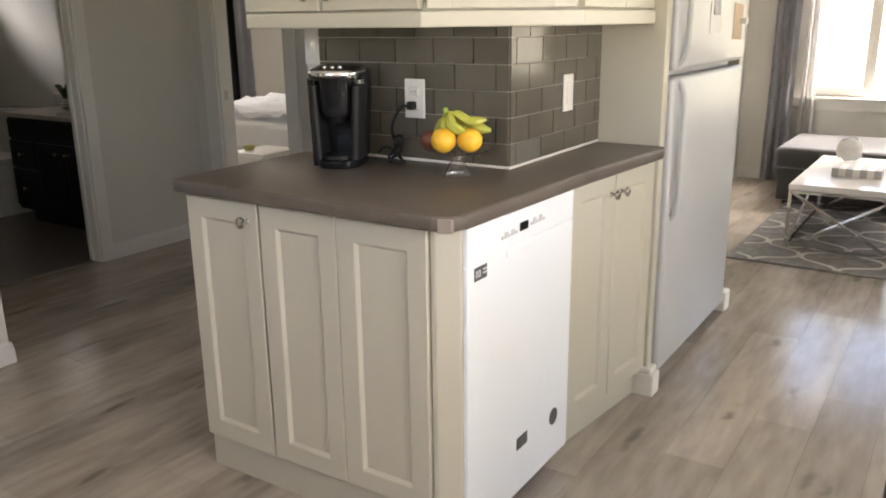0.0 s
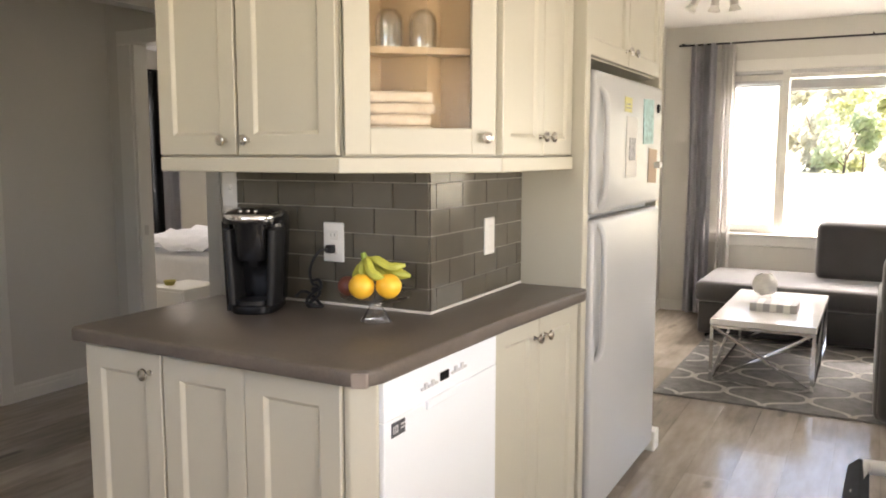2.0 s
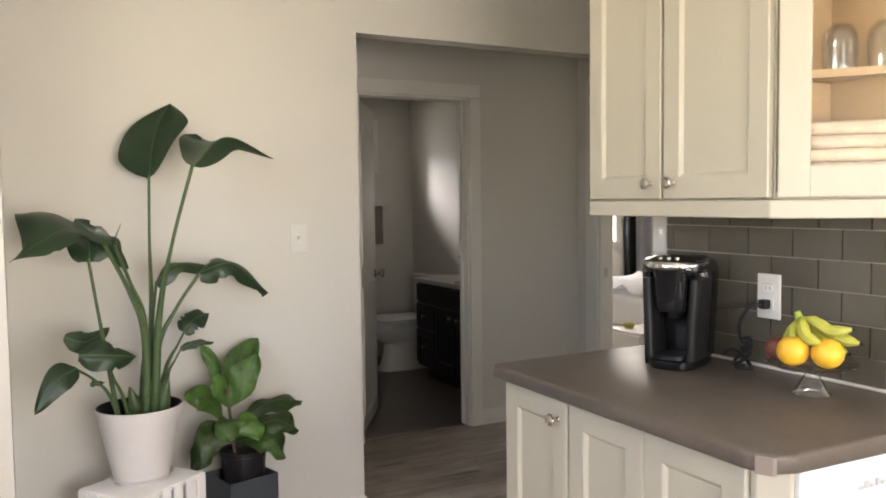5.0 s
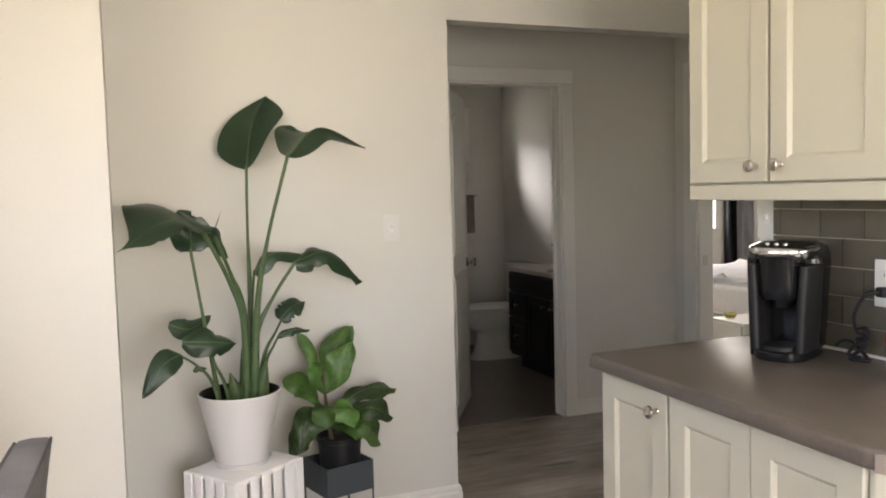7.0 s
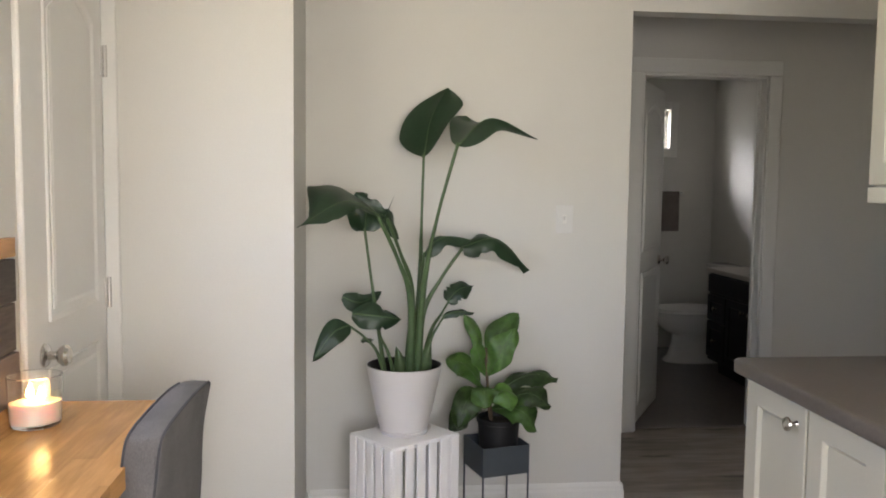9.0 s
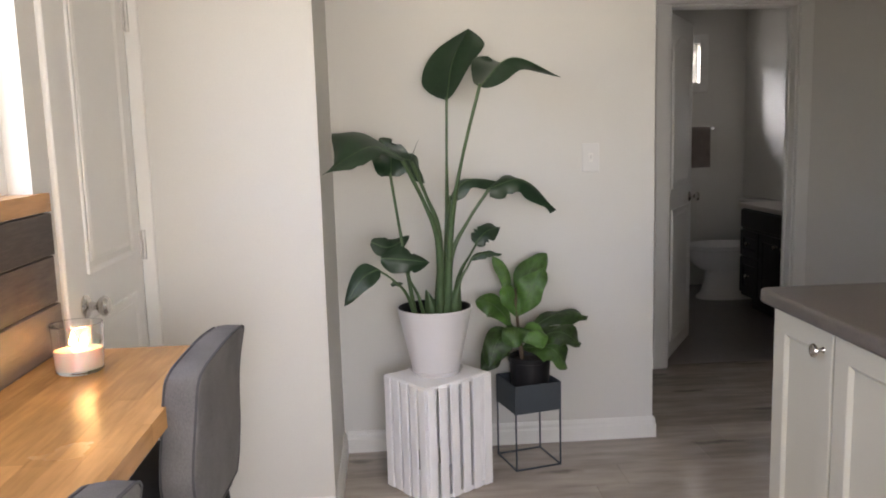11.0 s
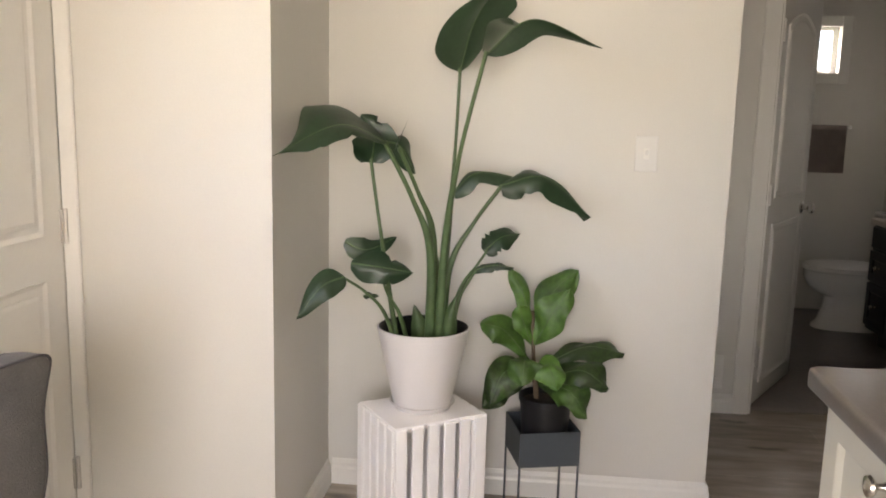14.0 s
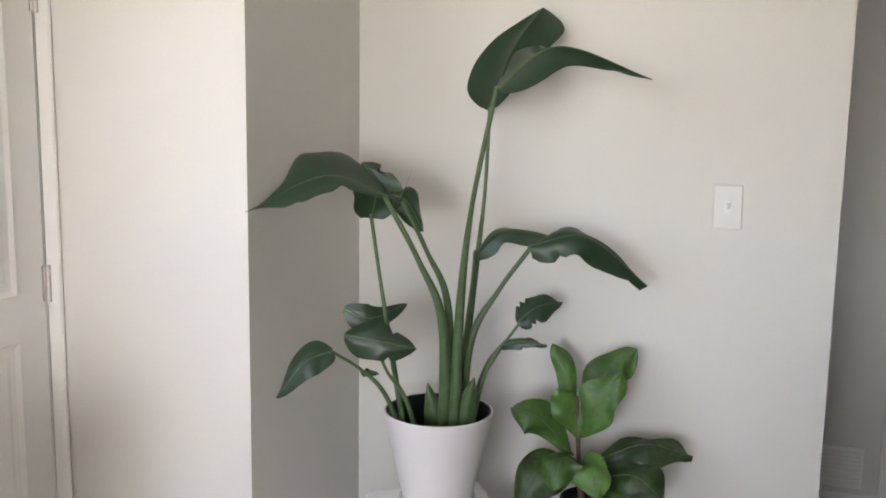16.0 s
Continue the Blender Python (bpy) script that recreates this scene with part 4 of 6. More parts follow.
FIG = [
    ((-3.31, 1.205, 0.55), (-3.265, 1.12, 0.655), (-3.24, 1.052, 0.680), 0.095, (0.9, 0.1, 0.5), 0.35),
    ((-3.31, 1.205, 0.50), (-3.23, 1.13, 0.530), (-3.19, 1.085, 0.430), 0.115, (0.9, -0.2, 0.5), 0.2),
    ((-3.31, 1.22, 0.60), (-3.35, 1.27, 0.76), (-3.385, 1.350, 0.835), 0.105, (0.9, -0.4, 0.1), 0.25),
    ((-3.31, 1.20, 0.66), (-3.345, 1.175, 0.76), (-3.36, 1.130, 0.835), 0.060, (0.9, 0.4, 0.2), 0.4),
    ((-3.31, 1.23, 0.52), (-3.33, 1.38, 0.595), (-3.336, 1.507, 0.578), 0.105, (0.45, 0.0, 0.95), 0.35),
    ((-3.31, 1.23, 0.47), (-3.24, 1.36, 0.545), (-3.21, 1.450, 0.500), 0.110, (0.7, 0.1, 0.75), 0.3),
    ((-3.30, 1.24, 0.47), (-3.20, 1.33, 0.490), (-3.17, 1.385, 0.415), 0.100, (0.9, 0.3, 0.5), 0.3),
    ((-3.31, 1.22, 0.60), (-3.285, 1.265, 0.70), (-3.30, 1.325, 0.790), 0.105, (1.0, -0.3, 0.1), 0.12),
    ((-3.31, 1.21, 0.54), (-3.215, 1.19, 0.575), (-3.16, 1.185, 0.510), 0.110, (0.7, 0.0, 0.75), 0.3),
    ((-3.31, 1.21, 0.60), (-3.29, 1.18, 0.68), (-3.28, 1.165, 0.735), 0.070, (0.9, 0.2, 0.2), 0.3),
    ((-3.30, 1.22, 0.50), (-3.22, 1.26, 0.56), (-3.17, 1.29, 0.500), 0.100, (0.8, 0.1, 0.65), 0.3),
    ((-3.31, 1.20, 0.48), (-3.27, 1.12, 0.46), (-3.24, 1.06, 0.405), 0.085, (0.9, -0.2, 0.4), 0.3),
]
for k, (a, b, c, w, f, dr) in enumerate(FIG):
    lf = part("leaf", leaf(a, b, c, w * 1.02, f, dr, 1.25, 0.17, 0.0, 40 + k), LEAF2, fig, smooth=60)
    midrib(lf, 0.0022)

# ---- closet door, bar, stools, candle ----


def moulded_door(name, label, at, rz, w, h, knob_x, hinge_x, hinge_zs, faces=(-1, 1)):
    """A two-panel white door, upper panel arched, from its hinge foot along +x, front towards -y."""
    d = thing(name, label, "door", at, rz)
    t = 0.035
    slab = part("leaf", box(0, w, 0, t, 0.008, h, 0.002, 1), TRIM, d, local=True)
    m = 0.095
    for f in faces:
        y = 0.0 if f < 0 else t
        for z0, z1, arch in ((0.10, 0.86, 0.0), (0.98, h - 0.11, 0.07)):
            for grow, out in ((0.0, 0.007), (0.03, 0.004)):
                a, b = m + grow, w - m - grow
                pts = [(a, z0 + grow), (b, z0 + grow)]
                n = 10 if arch else 1
                for i in range(n + 1):
                    u = i / n
                    pts.append((b + (a - b) * u, z1 - grow - arch + arch * math.sin(math.pi * u)))
                bm = bm_new()
                ring = [[bm.verts.new((px, y + f * o, pz)) for px, pz in pts] for o in (-0.001, out)]
                k = len(pts)
                for i in range(k):
                    bm.faces.new((ring[0][i], ring[0][(i + 1) % k], ring[1][(i + 1) % k], ring[1][i]))
                cap = bm.faces.new(ring[1])
                bm.faces.new(ring[0][::-1])
                bmesh.ops.recalc_face_normals(bm, faces=bm.faces[:])
                bmesh.ops.inset_region(bm, faces=[cap], thickness=0.012, depth=-0.006 if grow == 0 else 0.003, use_even_offset=True)
                part("panel_moulding" if grow == 0 else "panel", bm, TRIM, slab, local=True)
    for f in faces:
        y = 0.0 if f < 0 else t
        q = pose(knob_x, y, 0.90, 90 if f < 0 else -90, 0, 0)
        part("door_knob", lathe([(0, 0), (0.031, 0), (0.031, 0.004), (0.027, 0.008), (0.012, 0.012), (0.010, 0.030), (0.020, 0.036), (0.027, 0.046), (0.027, 0.054), (0.020, 0.062), (0, 0.064)], (0, 0, 0), 28, q), KNOB, d, "brushed nickel door knob", 40, local=True)
    for z in hinge_zs:
        hb = bm_new()
        add_box(hb, hinge_x - 0.012, hinge_x + 0.012, -0.006 if faces[0] < 0 else t, 0.0 if faces[0] < 0 else t + 0.006, z - 0.045, z + 0.045)
        part("hinge", tube([(hinge_x, -0.010 if faces[0] < 0 else t + 0.01, z - 0.048), (hinge_x, -0.010 if faces[0] < 0 else t + 0.01, z + 0.048)], 0.0065, 8, hb), STEEL, d, "nickel hinge", 50, local=True)
    return d


# the closed closet door looks towards +y: turned half round
moulded_door("closet_door", "closed white two-panel closet door with arched top panel", (-2.278, SY + 0.004, 0), 180, 0.572, 1.99, 0.06, 0.574, (0.282, 0.995, 1.713), (-1,))
# the bathroom door stands open into the bathroom
moulded_door("bathroom_door", "open white two-panel bathroom door with nickel knob", (BX - 0.09, 2.255, 0), 148.5, 0.665, 1.935, 0.60, 0.004, (0.25, 1.0, 1.72))

BUTCHER = material("oiled_butcher_block", (0.53, 0.275, 0.097), 0.26, vary=0.34, scale=4.5, bump=0.04, bump_scale=14, grain=(0.8, 7, 7), random_object=0.3, spec=0.3)
BARN = material("weathered_dark_board", (0.12, 0.094, 0.078), 0.6, vary=0.55, scale=6, bump=0.4, bump_scale=20, grain=(0.8, 6, 6), random_object=0.8)
BAR0, BAR1, BZ = -2.11, -0.78, 0.842
bar = thing("breakfast_bar", "oiled butcher block breakfast bar fixed to the wall", "bar", (-1.45, 0.1, BZ - 0.04))
rng = random.Random(9)
y = SY + 0.026
stave = 0
while y < 0.300:
    yw = min(0.043, 0.303 - y)
    x = BAR0
    while x < BAR1:
        L = min(BAR1 - x, 0.35 + 0.5 * rng.random())
        if BAR1 - x - L < 0.1:
            L = BAR1 - x
        part("stave", box(x, x + L - 0.0004, y, y + yw - 0.0003, BZ - 0.04, BZ), BUTCHER, bar)
        x += L
    y += yw
for bx in (-1.95, -0.95):
    br = bm_new()
    add_box(br, bx - 0.02, bx + 0.02, SY + 0.002, SY + 0.022, 0.5, BZ - 0.041)
    part("bracket", tube([(bx, SY + 0.02, 0.53), (bx, 0.2, BZ - 0.05)], 0.012, 8, br), BLACKM, bar, "black steel bracket")
panel = thing("plank_panel", "dark weathered board cladding below the window ledge", "panel", (-1.45, SY, 0.4))
z = 0.62
k = 0
while z < 1.165:
    zh = min(0.112, 1.168 - z)
    cuts = [BAR0 - 0.02, -1.62 + 0.35 * (k % 3) - 0.2, -1.0 - 0.21 * (k % 2), -0.75]
    for a, b in zip(cuts, cuts[1:]):
        part("board", box(a + 0.0015, b - 0.0015, SY + 0.002, SY + 0.022 + 0.003 * ((k * 7 + int(a * 10)) % 3), z + 0.0015, z + zh - 0.0015, 0.002, 1), BARN, panel)
    z += zh
    k += 1
ledge = thing("window_ledge", "oiled butcher block ledge over the dark boards", "ledge", (-1.45, SY, 1.172))
for i in range(3):
    y0 = SY - 0.098 + i * 0.039
    part("stave", box(-2.145, -0.74, y0, y0 + 0.0387, 1.2005 if i < 2 else 1.170, 1.213), BUTCHER, ledge)
bw = bm_new()
for b in ((-2.1, -2.06, 1.213, 2.1), (-0.79, -0.75, 1.213, 2.1), (-2.06, -0.79, 2.06, 2.1)):
    add_box(bw, b[0], b[1], SY - 0.1, SY - 0.055, b[2], b[3])
structure("window_bar", bw, TRIM, "white frame of the bright window over the bar", "window")

FABRIC = material("grey_woven_upholstery", (0.175, 0.168, 0.165), 0.92, vary=0.42, scale=9, bump=1.0, bump_scale=520, grain=(1, 1, 0.35))
SEAM = material("dark_grey_piping", (0.075, 0.075, 0.078), 0.9, vary=0.1)


def stool(at, rz):
    st = thing("counter_stool", "grey upholstered counter stool with a curved piped back", "stool", at, rz, "stools at the bar")

    def outline(z0, z1, inset):
        """The back seen from behind: tapered foot, waist, flared rounded top corners."""
        keys = ((0.0, 0.135), (0.10, 0.170), (0.28, 0.197), (0.42, 0.200), (0.68, 0.189), (0.90, 0.196), (0.965, 0.188), (1.0, 0.160))
        right = [(w - inset, z0 + inset + (z1 - z0 - 2 * inset) * v) for v, w in keys]
        fine = [(p.x, p.y) for p in curve_points([(a, b, 0) for a, b in right], 28)]
        top = [(fine[-1][0] * (1 - 2 * i / 6), z1 - inset + 0.012 * math.sin(math.pi * i / 6)) for i in range(1, 6)]
        return fine + top + [(-a, b) for a, b in fine[::-1]]

    def cushion(z0, z1, y0, y1, bow):
        """A boxed upholstered back: rounded band all round, slightly bowed faces."""
        def place(p, y):
            return (p[0], y + bow * (p[0] / 0.2) ** 2 + 0.028 * ((p[1] - z0) / (z1 - z0)) ** 3, p[1])
        bm = bm_new()
        steps = ((0.030, y0), (0.010, y0 + 0.004), (0.002, y0 + 0.016), (0.0, (y0 + y1) / 2), (0.001, y1 - 0.010), (0.006, y1 - 0.002), (0.016, y1), (0.05, y1 + 0.002), (0.10, y1 + 0.003))
        rings = [[bm.verts.new(place(p, y)) for p in outline(z0, z1, ins)] for ins, y in steps]
        n = len(rings[0])
        for a, b in zip(rings, rings[1:]):
            for i in range(n):
                bm.faces.new((a[i], a[(i + 1) % n], b[(i + 1) % n], b[i]))
        bm.faces.new(rings[0][::-1])
        bm.faces.new(rings[-1])
        seams = [[Vector(place(p, y)) for p in outline(z0, z1, ins)] for ins, y in ((0.005, y0 + 0.008), (0.0025, y1 - 0.0035))]
        return bm, seams

    bm, loops = cushion(0.575, 0.912, 0.135, 0.208, -0.004)
    backrest = part("backrest", bm, FABRIC, st, smooth=50, local=True)
    for lp in loops:
        part("piping", tube(lp, 0.0026, 6, closed=True), SEAM, backrest, smooth=60, local=True)
    seat = part("seat", box(-0.205, 0.205, -0.22, 0.135, 0.548, 0.638, 0.028, 4), SEAM, st, smooth=50, local=True)
    part("seat_base", box(-0.195, 0.195, -0.185, 0.175, 0.52, 0.546), BLACKM, st, local=True)
    for sx in (-1, 1):
        for sy in (-1, 1):
            part("leg", tube([(sx * 0.165, sy * 0.155, 0.525), (sx * 0.205, sy * 0.195, 0.002)], [0.018, 0.012], 10), BLACKM, st, "black tapered leg", 50, local=True)
    for a, b in (((-1, -1), (1, -1)), ((-1, 1), (1, 1)), ((-1, -1), (-1, 1)), ((1, -1), (1, 1))):
        part("stretcher", tube([(a[0] * 0.194, a[1] * 0.184, 0.16), (b[0] * 0.194, b[1] * 0.184, 0.16)], 0.009, 8), BLACKM, st, "black stretcher", 50, local=True)
    return st


first = stool((-1.85, 0.150, 0), -2)
copy_thing(first, pose(-1.02, 0.160, 0, 0, 0, -4))

WAX = material("pale_pink_wax", (0.82, 0.64, 0.50), 0.5, vary=0.03, scale=20)
WAX.node_tree.nodes["Principled BSDF"].inputs["Subsurface Weight"].default_value = 0.4
FLAME = bpy.data.materials.new("candle_flame")
FLAME.use_nodes = True
fb = FLAME.node_tree.nodes["Principled BSDF"]
fb.inputs["Emission Color"].default_value = (1.0, 0.55, 0.16, 1)
fb.inputs["Emission Strength"].default_value = 16.0
CC = Vector((-1.930, 0.050, BZ))
candle = thing("jar_candle", "lit two-wick candle in a clear glass jar", "candle", CC)
jar = part("jar", lathe([(0, 0), (0.046, 0), (0.049, 0.004), (0.053, 0.103), (0.0515, 0.104), (0.0475, 0.008), (0, 0.007)], CC, 40), CLEAR, candle, "clear glass jar", 40)
jar.visible_shadow = False
part("wax", lathe([(0, 0.0085), (0.0465, 0.0085), (0.0488, 0.051), (0, 0.050)], CC, 36), WAX, candle, "pale pink wax", 40)
for dx, dy in ((-0.014, -0.015), (0.013, 0.016)):
    w = CC + Vector((dx, dy, 0))
    wick = part("wick", lathe([(0.0012, 0.049), (0.001, 0.057), (0, 0.058)], w, 6), BLACKM, candle)
    part("flame", lathe([(0, 0.054), (0.0065, 0.058), (0.0085, 0.064), (0.005, 0.073), (0, 0.085)], w, 12), FLAME, wick, "small yellow flame", 60)

# ---- things on the worktop ----
SMOKE = glass_material("smoked_water_tank", 0.02, (0.10, 0.10, 0.11))
KM = pose(-1.893, 2.085, CT, 0, 0, 25)
maker = thing("coffee_maker", "black pod coffee maker with a silver ring lid", "coffee maker", (-1.893, 2.085, CT), 25)


def oval(w, d, p=2.8, n=40, cx=0.0, cy=0.0):
    out = []
    for i in range(n):
        a = 2 * math.pi * i / n
        c, s = math.cos(a), math.sin(a)
        out.append((cx + w / 2 * math.copysign(abs(c) ** (2 / p), c), cy + d / 2 * math.copysign(abs(s) ** (2 / p), s)))
    return out


def loft(sections):
    """A closed body through rounded outlines (points, height)."""
    bm = bm_new()
    rings = [[bm.verts.new((x, y, z)) for x, y in pts] for pts, z in sections]
    n = len(rings[0])
    for a, b in zip(rings, rings[1:]):
        for i in range(n):
            bm.faces.new((a[i], a[(i + 1) % n], b[(i + 1) % n], b[i]))
    bm.faces.new(rings[0][::-1])
    bm.faces.new(rings[-1])
    return bm


part("base", loft([(oval(0.125, 0.20, 3), 0.0), (oval(0.135, 0.21, 3), 0.006), (oval(0.135, 0.21, 3), 0.022), (oval(0.128, 0.20, 3), 0.026)]), BLACK, maker, smooth=40, local=True)
part("rear_body", loft([(oval(0.135, 0.105, 3, cy=0.05), 0.024), (oval(0.145, 0.115, 3, cy=0.048), 0.12), (oval(0.158, 0.12, 3, cy=0.048), 0.235), (oval(0.155, 0.12, 3, cy=0.048), 0.262)]), BLACK, maker, smooth=40, local=True)
for s in (-1, 1):
    part("side_column", loft([(oval(0.030, 0.12, 3, cx=s * 0.053, cy=-0.025), 0.024), (oval(0.031, 0.12, 3, cx=s * 0.058, cy=-0.025), 0.14), (oval(0.032, 0.12, 3, cx=s * 0.063, cy=-0.025), 0.235)]), BLACKM, maker, smooth=40, local=True)
part("brew_head", loft([(oval(0.085, 0.105, 3, cy=-0.035), 0.150), (oval(0.095, 0.115, 3, cy=-0.035), 0.165), (oval(0.100, 0.125, 3, cy=-0.035), 0.235), (oval(0.105, 0.13, 3, cy=-0.035), 0.255)]), BLACK, maker, smooth=40, local=True)
part("lid", loft([(oval(0.172, 0.20, 2.6, cy=-0.005), 0.252), (oval(0.176, 0.205, 2.6, cy=-0.005), 0.262), (oval(0.168, 0.195, 2.5, cy=-0.005), 0.280), (oval(0.12, 0.14, 2.3, cy=-0.005), 0.292), (oval(0.06, 0.07, 2.2, cy=-0.005), 0.295)]), BLACK, maker, smooth=40, local=True)
ring = curve_points([(0.072 * math.cos(a), -0.028 + 0.074 * math.sin(a), 0.274 - 0.006 * max(0, -math.sin(a))) for a in [math.pi * 0.92 + math.pi * 1.16 * i / 14 for i in range(15)]], 32)
part("handle_ring", tube(ring, 0.0125, 10), CHROME, maker, "silver lid handle ring", 50, local=True)
part("nozzle", lathe([(0, 0.128), (0.022, 0.130), (0.028, 0.150), (0, 0.151)], (0, -0.04, 0), 24), BLACK, maker, smooth=40, local=True)
part("drip_tray", loft([(oval(0.09, 0.095, 2.5, cy=-0.05), 0.0262), (oval(0.09, 0.095, 2.5, cy=-0.05), 0.036), (oval(0.080, 0.085, 2.5, cy=-0.05), 0.037)]), BLACKM, maker, "black drip tray", 40, local=True)
for k in (-1, 0, 1):
    part("button", lathe([(0, 0), (0.006, 0), (0.005, 0.003), (0, 0.003)], (k * 0.022, -0.085, 0.2875), 12, pose(0, 0, 0, 20, 0, 0)), STEEL, maker, "small silver button", local=True)
part("water_tank", loft([(oval(0.035, 0.15, 3, cx=-0.068, cy=0.02), 0.002), (oval(0.040, 0.155, 3, cx=-0.070, cy=0.02), 0.12), (oval(0.045, 0.155, 3, cx=-0.072, cy=0.02), 0.255)]), BLACK, maker, "dark water tank", 40, local=True)

cord = thing("power_cord", "black power cord looped on the worktop, plugged into the wall", "cord", (-1.74, 2.2, CT))
pl = part("plug", box(-1.741, -1.717, 2.200, 2.2225, 1.072, 1.096, 0.004, 2), BLACKM, cord)
pts = curve_points([(-1.729, 2.205, 1.084), (-1.748, 2.180, 1.078), (-1.772, 2.170, 1.03), (-1.778, 2.185, 0.985), (-1.762, 2.19, 0.975), (-1.755, 2.19, 0.955), (-1.772, 2.185, 0.935), (-1.79, 2.18, 0.922), (-1.77, 2.16, 0.9195), (-1.735, 2.175, 0.920), (-1.765, 2.205, 0.921), (-1.80, 2.20, 0.95), (-1.82, 2.19, 0.955), (-1.835, 2.18, 0.94)], 80)
part("cable", tube(pts, 0.0046, 8), BLACKM, cord, smooth=60)
lo2 = curve_points([(-1.780, 2.187, 0.99), (-1.752, 2.184, 0.995), (-1.744, 2.184, 0.975), (-1.762, 2.182, 0.962), (-1.785, 2.182, 0.945), (-1.795, 2.180, 0.923), (-1.77, 2.190, 0.9195)], 40)
part("cable_loop", tube(lo2, 0.0046, 8), BLACKM, cord, smooth=60)
part("tie", box(-1.778, -1.757, 2.178, 2.196, 0.958, 0.972, 0.003, 1), BLACKM, cord)

ORANGE = material("orange_peel", (0.85, 0.48, 0.04), 0.42, vary=0.10, scale=14, bump=0.6, bump_scale=260)
BANANA = material("greenish_banana", (0.42, 0.43, 0.07), 0.45, vary=0.28, scale=14, bump=0.1, bump_scale=90)
BSTEM = material("green_banana_stem", (0.25, 0.36, 0.05), 0.5, vary=0.25, scale=20)
PLUM = material("dark_red_peach", (0.16, 0.045, 0.03), 0.5, vary=0.5, scale=22, bump=0.1, bump_scale=120)
SC = Vector((-1.488, 2.080, CT + 0.011))
cake = thing("fruit_stand", "clear glass pedestal fruit stand on the worktop", "fruit stand", SC)
part("pedestal", lathe([(0.041, -0.011), (0.042, -0.006), (0.034, 0.004), (0.022, 0.024), (0.015, 0.036), (0.014, 0.046), (0.022, 0.0525)], SC, 36), THIN, cake, smooth=40).visible_shadow = False
part("plate", lathe([(0, 0.0535), (0.08, 0.0535), (0.093, 0.060), (0.096, 0.066), (0.093, 0.066), (0.08, 0.0585), (0, 0.0585)], SC, 48), THIN, cake, smooth=40).visible_shadow = False


def fruit(name, label, at, r, mat, squash=0.96, cat="fruit"):
    prof = [(r * math.sin(math.pi * i / 16), r * squash * (1 - math.cos(math.pi * i / 16)) - (0.004 if i == 16 else 0)) for i in range(17)]
    prof[0], prof[-1] = (0, prof[0][1]), (0, prof[-1][1])
    f = thing(name, label, cat, at)
    part("flesh", lathe(prof, at, 24), mat, f, smooth=80)
    part("stem_end", lathe([(0.003, 0), (0.003, 0.003), (0, 0.0035)], Vector(at) + Vector((0, 0, 2 * r * squash - 0.004)), 6), BSTEM, f)
    return f


ZF = CT + 0.059
view = Vector((0.53, -0.85, 0))
side = Vector((0.85, 0.53, 0))
fruit("orange", "ripe orange on the glass stand", SC + view * 0.035 - side * 0.036 + Vector((0, 0, 0.059)), 0.034, ORANGE, cat="fruit")
fruit("orange", "ripe orange on the glass stand", SC + view * 0.035 + side * 0.034 + Vector((0, 0, 0.059)), 0.034, ORANGE)
fruit("peach", "dark red peach on the glass stand", SC - view * 0.005 - side * 0.072 + Vector((0, 0, 0.060)), 0.028, PLUM)
bun = thing("banana_bunch", "bunch of small greenish yellow bananas on the oranges", "bananas", SC + Vector((0, 0, 0.06)))
crown = SC - side * 0.027 - view * 0.012 + Vector((0, 0, 0.160))
for bends in (
    ((0.002, 0.0, 0.172), (0.042, 0.006, 0.150), (0.088, 0.010, 0.157)),
    ((0.010, -0.012, 0.165), (0.060, -0.015, 0.130), (0.104, -0.005, 0.120)),
    ((0.000, -0.02, 0.150), (0.045, -0.02, 0.105), (0.078, -0.008, 0.092)),
    ((-0.022, 0.018, 0.168), (-0.010, 0.040, 0.138), (0.024, 0.050, 0.124)),
    ((-0.034, 0.010, 0.160), (-0.036, 0.024, 0.130), (-0.020, 0.038, 0.110)),
    ((-0.042, -0.015, 0.150), (-0.056, -0.015, 0.115), (-0.052, -0.005, 0.092)),
):
    way = [SC + side * (0.9 * q[0]) + view * q[1] + Vector((0, 0, 0.008 + 0.86 * q[2])) for q in bends]
    pts = curve_points([crown] + way, 22)
    n = len(pts) - 1
    rad = [0.0052 if i < 4 else max(0.004, 0.0135 * min(1.0, 0.45 + 0.16 * (i - 4)) * (1 - max(0, i - n + 4) * 0.17)) for i in range(n + 1)]
    bn = part("banana", tube(pts, rad, 7), BANANA, bun, smooth=35)
    part("tip", tube([pts[-1], pts[-1] + (pts[-1] - pts[-2]).normalized() * 0.007], [0.0045, 0.003], 6), BLACKM, bn, "dark banana tip")
part("crown", tube([crown - Vector((0, 0, 0.006)), crown + Vector((0, 0, 0.014)) - side * 0.006], [0.010, 0.007], 8), BSTEM, bun, "green cut crown", 60)

# two tumblers on the cupboard shelf
for gx, gy in ((-1.50, 2.175), (-1.425, 2.225)):
    g = thing("drinking_glass", "upturned clear drinking glass on the cupboard shelf", "glass", (gx, gy, 1.640), group="glasses in the cupboard")
    part("bowl", lathe([(0.036, 0), (0.038, 0.06), (0.034, 0.085), (0.020, 0.100), (0, 0.104), (0, 0.100), (0.018, 0.096), (0.032, 0.082), (0.036, 0.06), (0.034, 0), (0.036, 0)], (gx, gy, 1.640), 28), THIN, g, smooth=40).visible_shadow = False

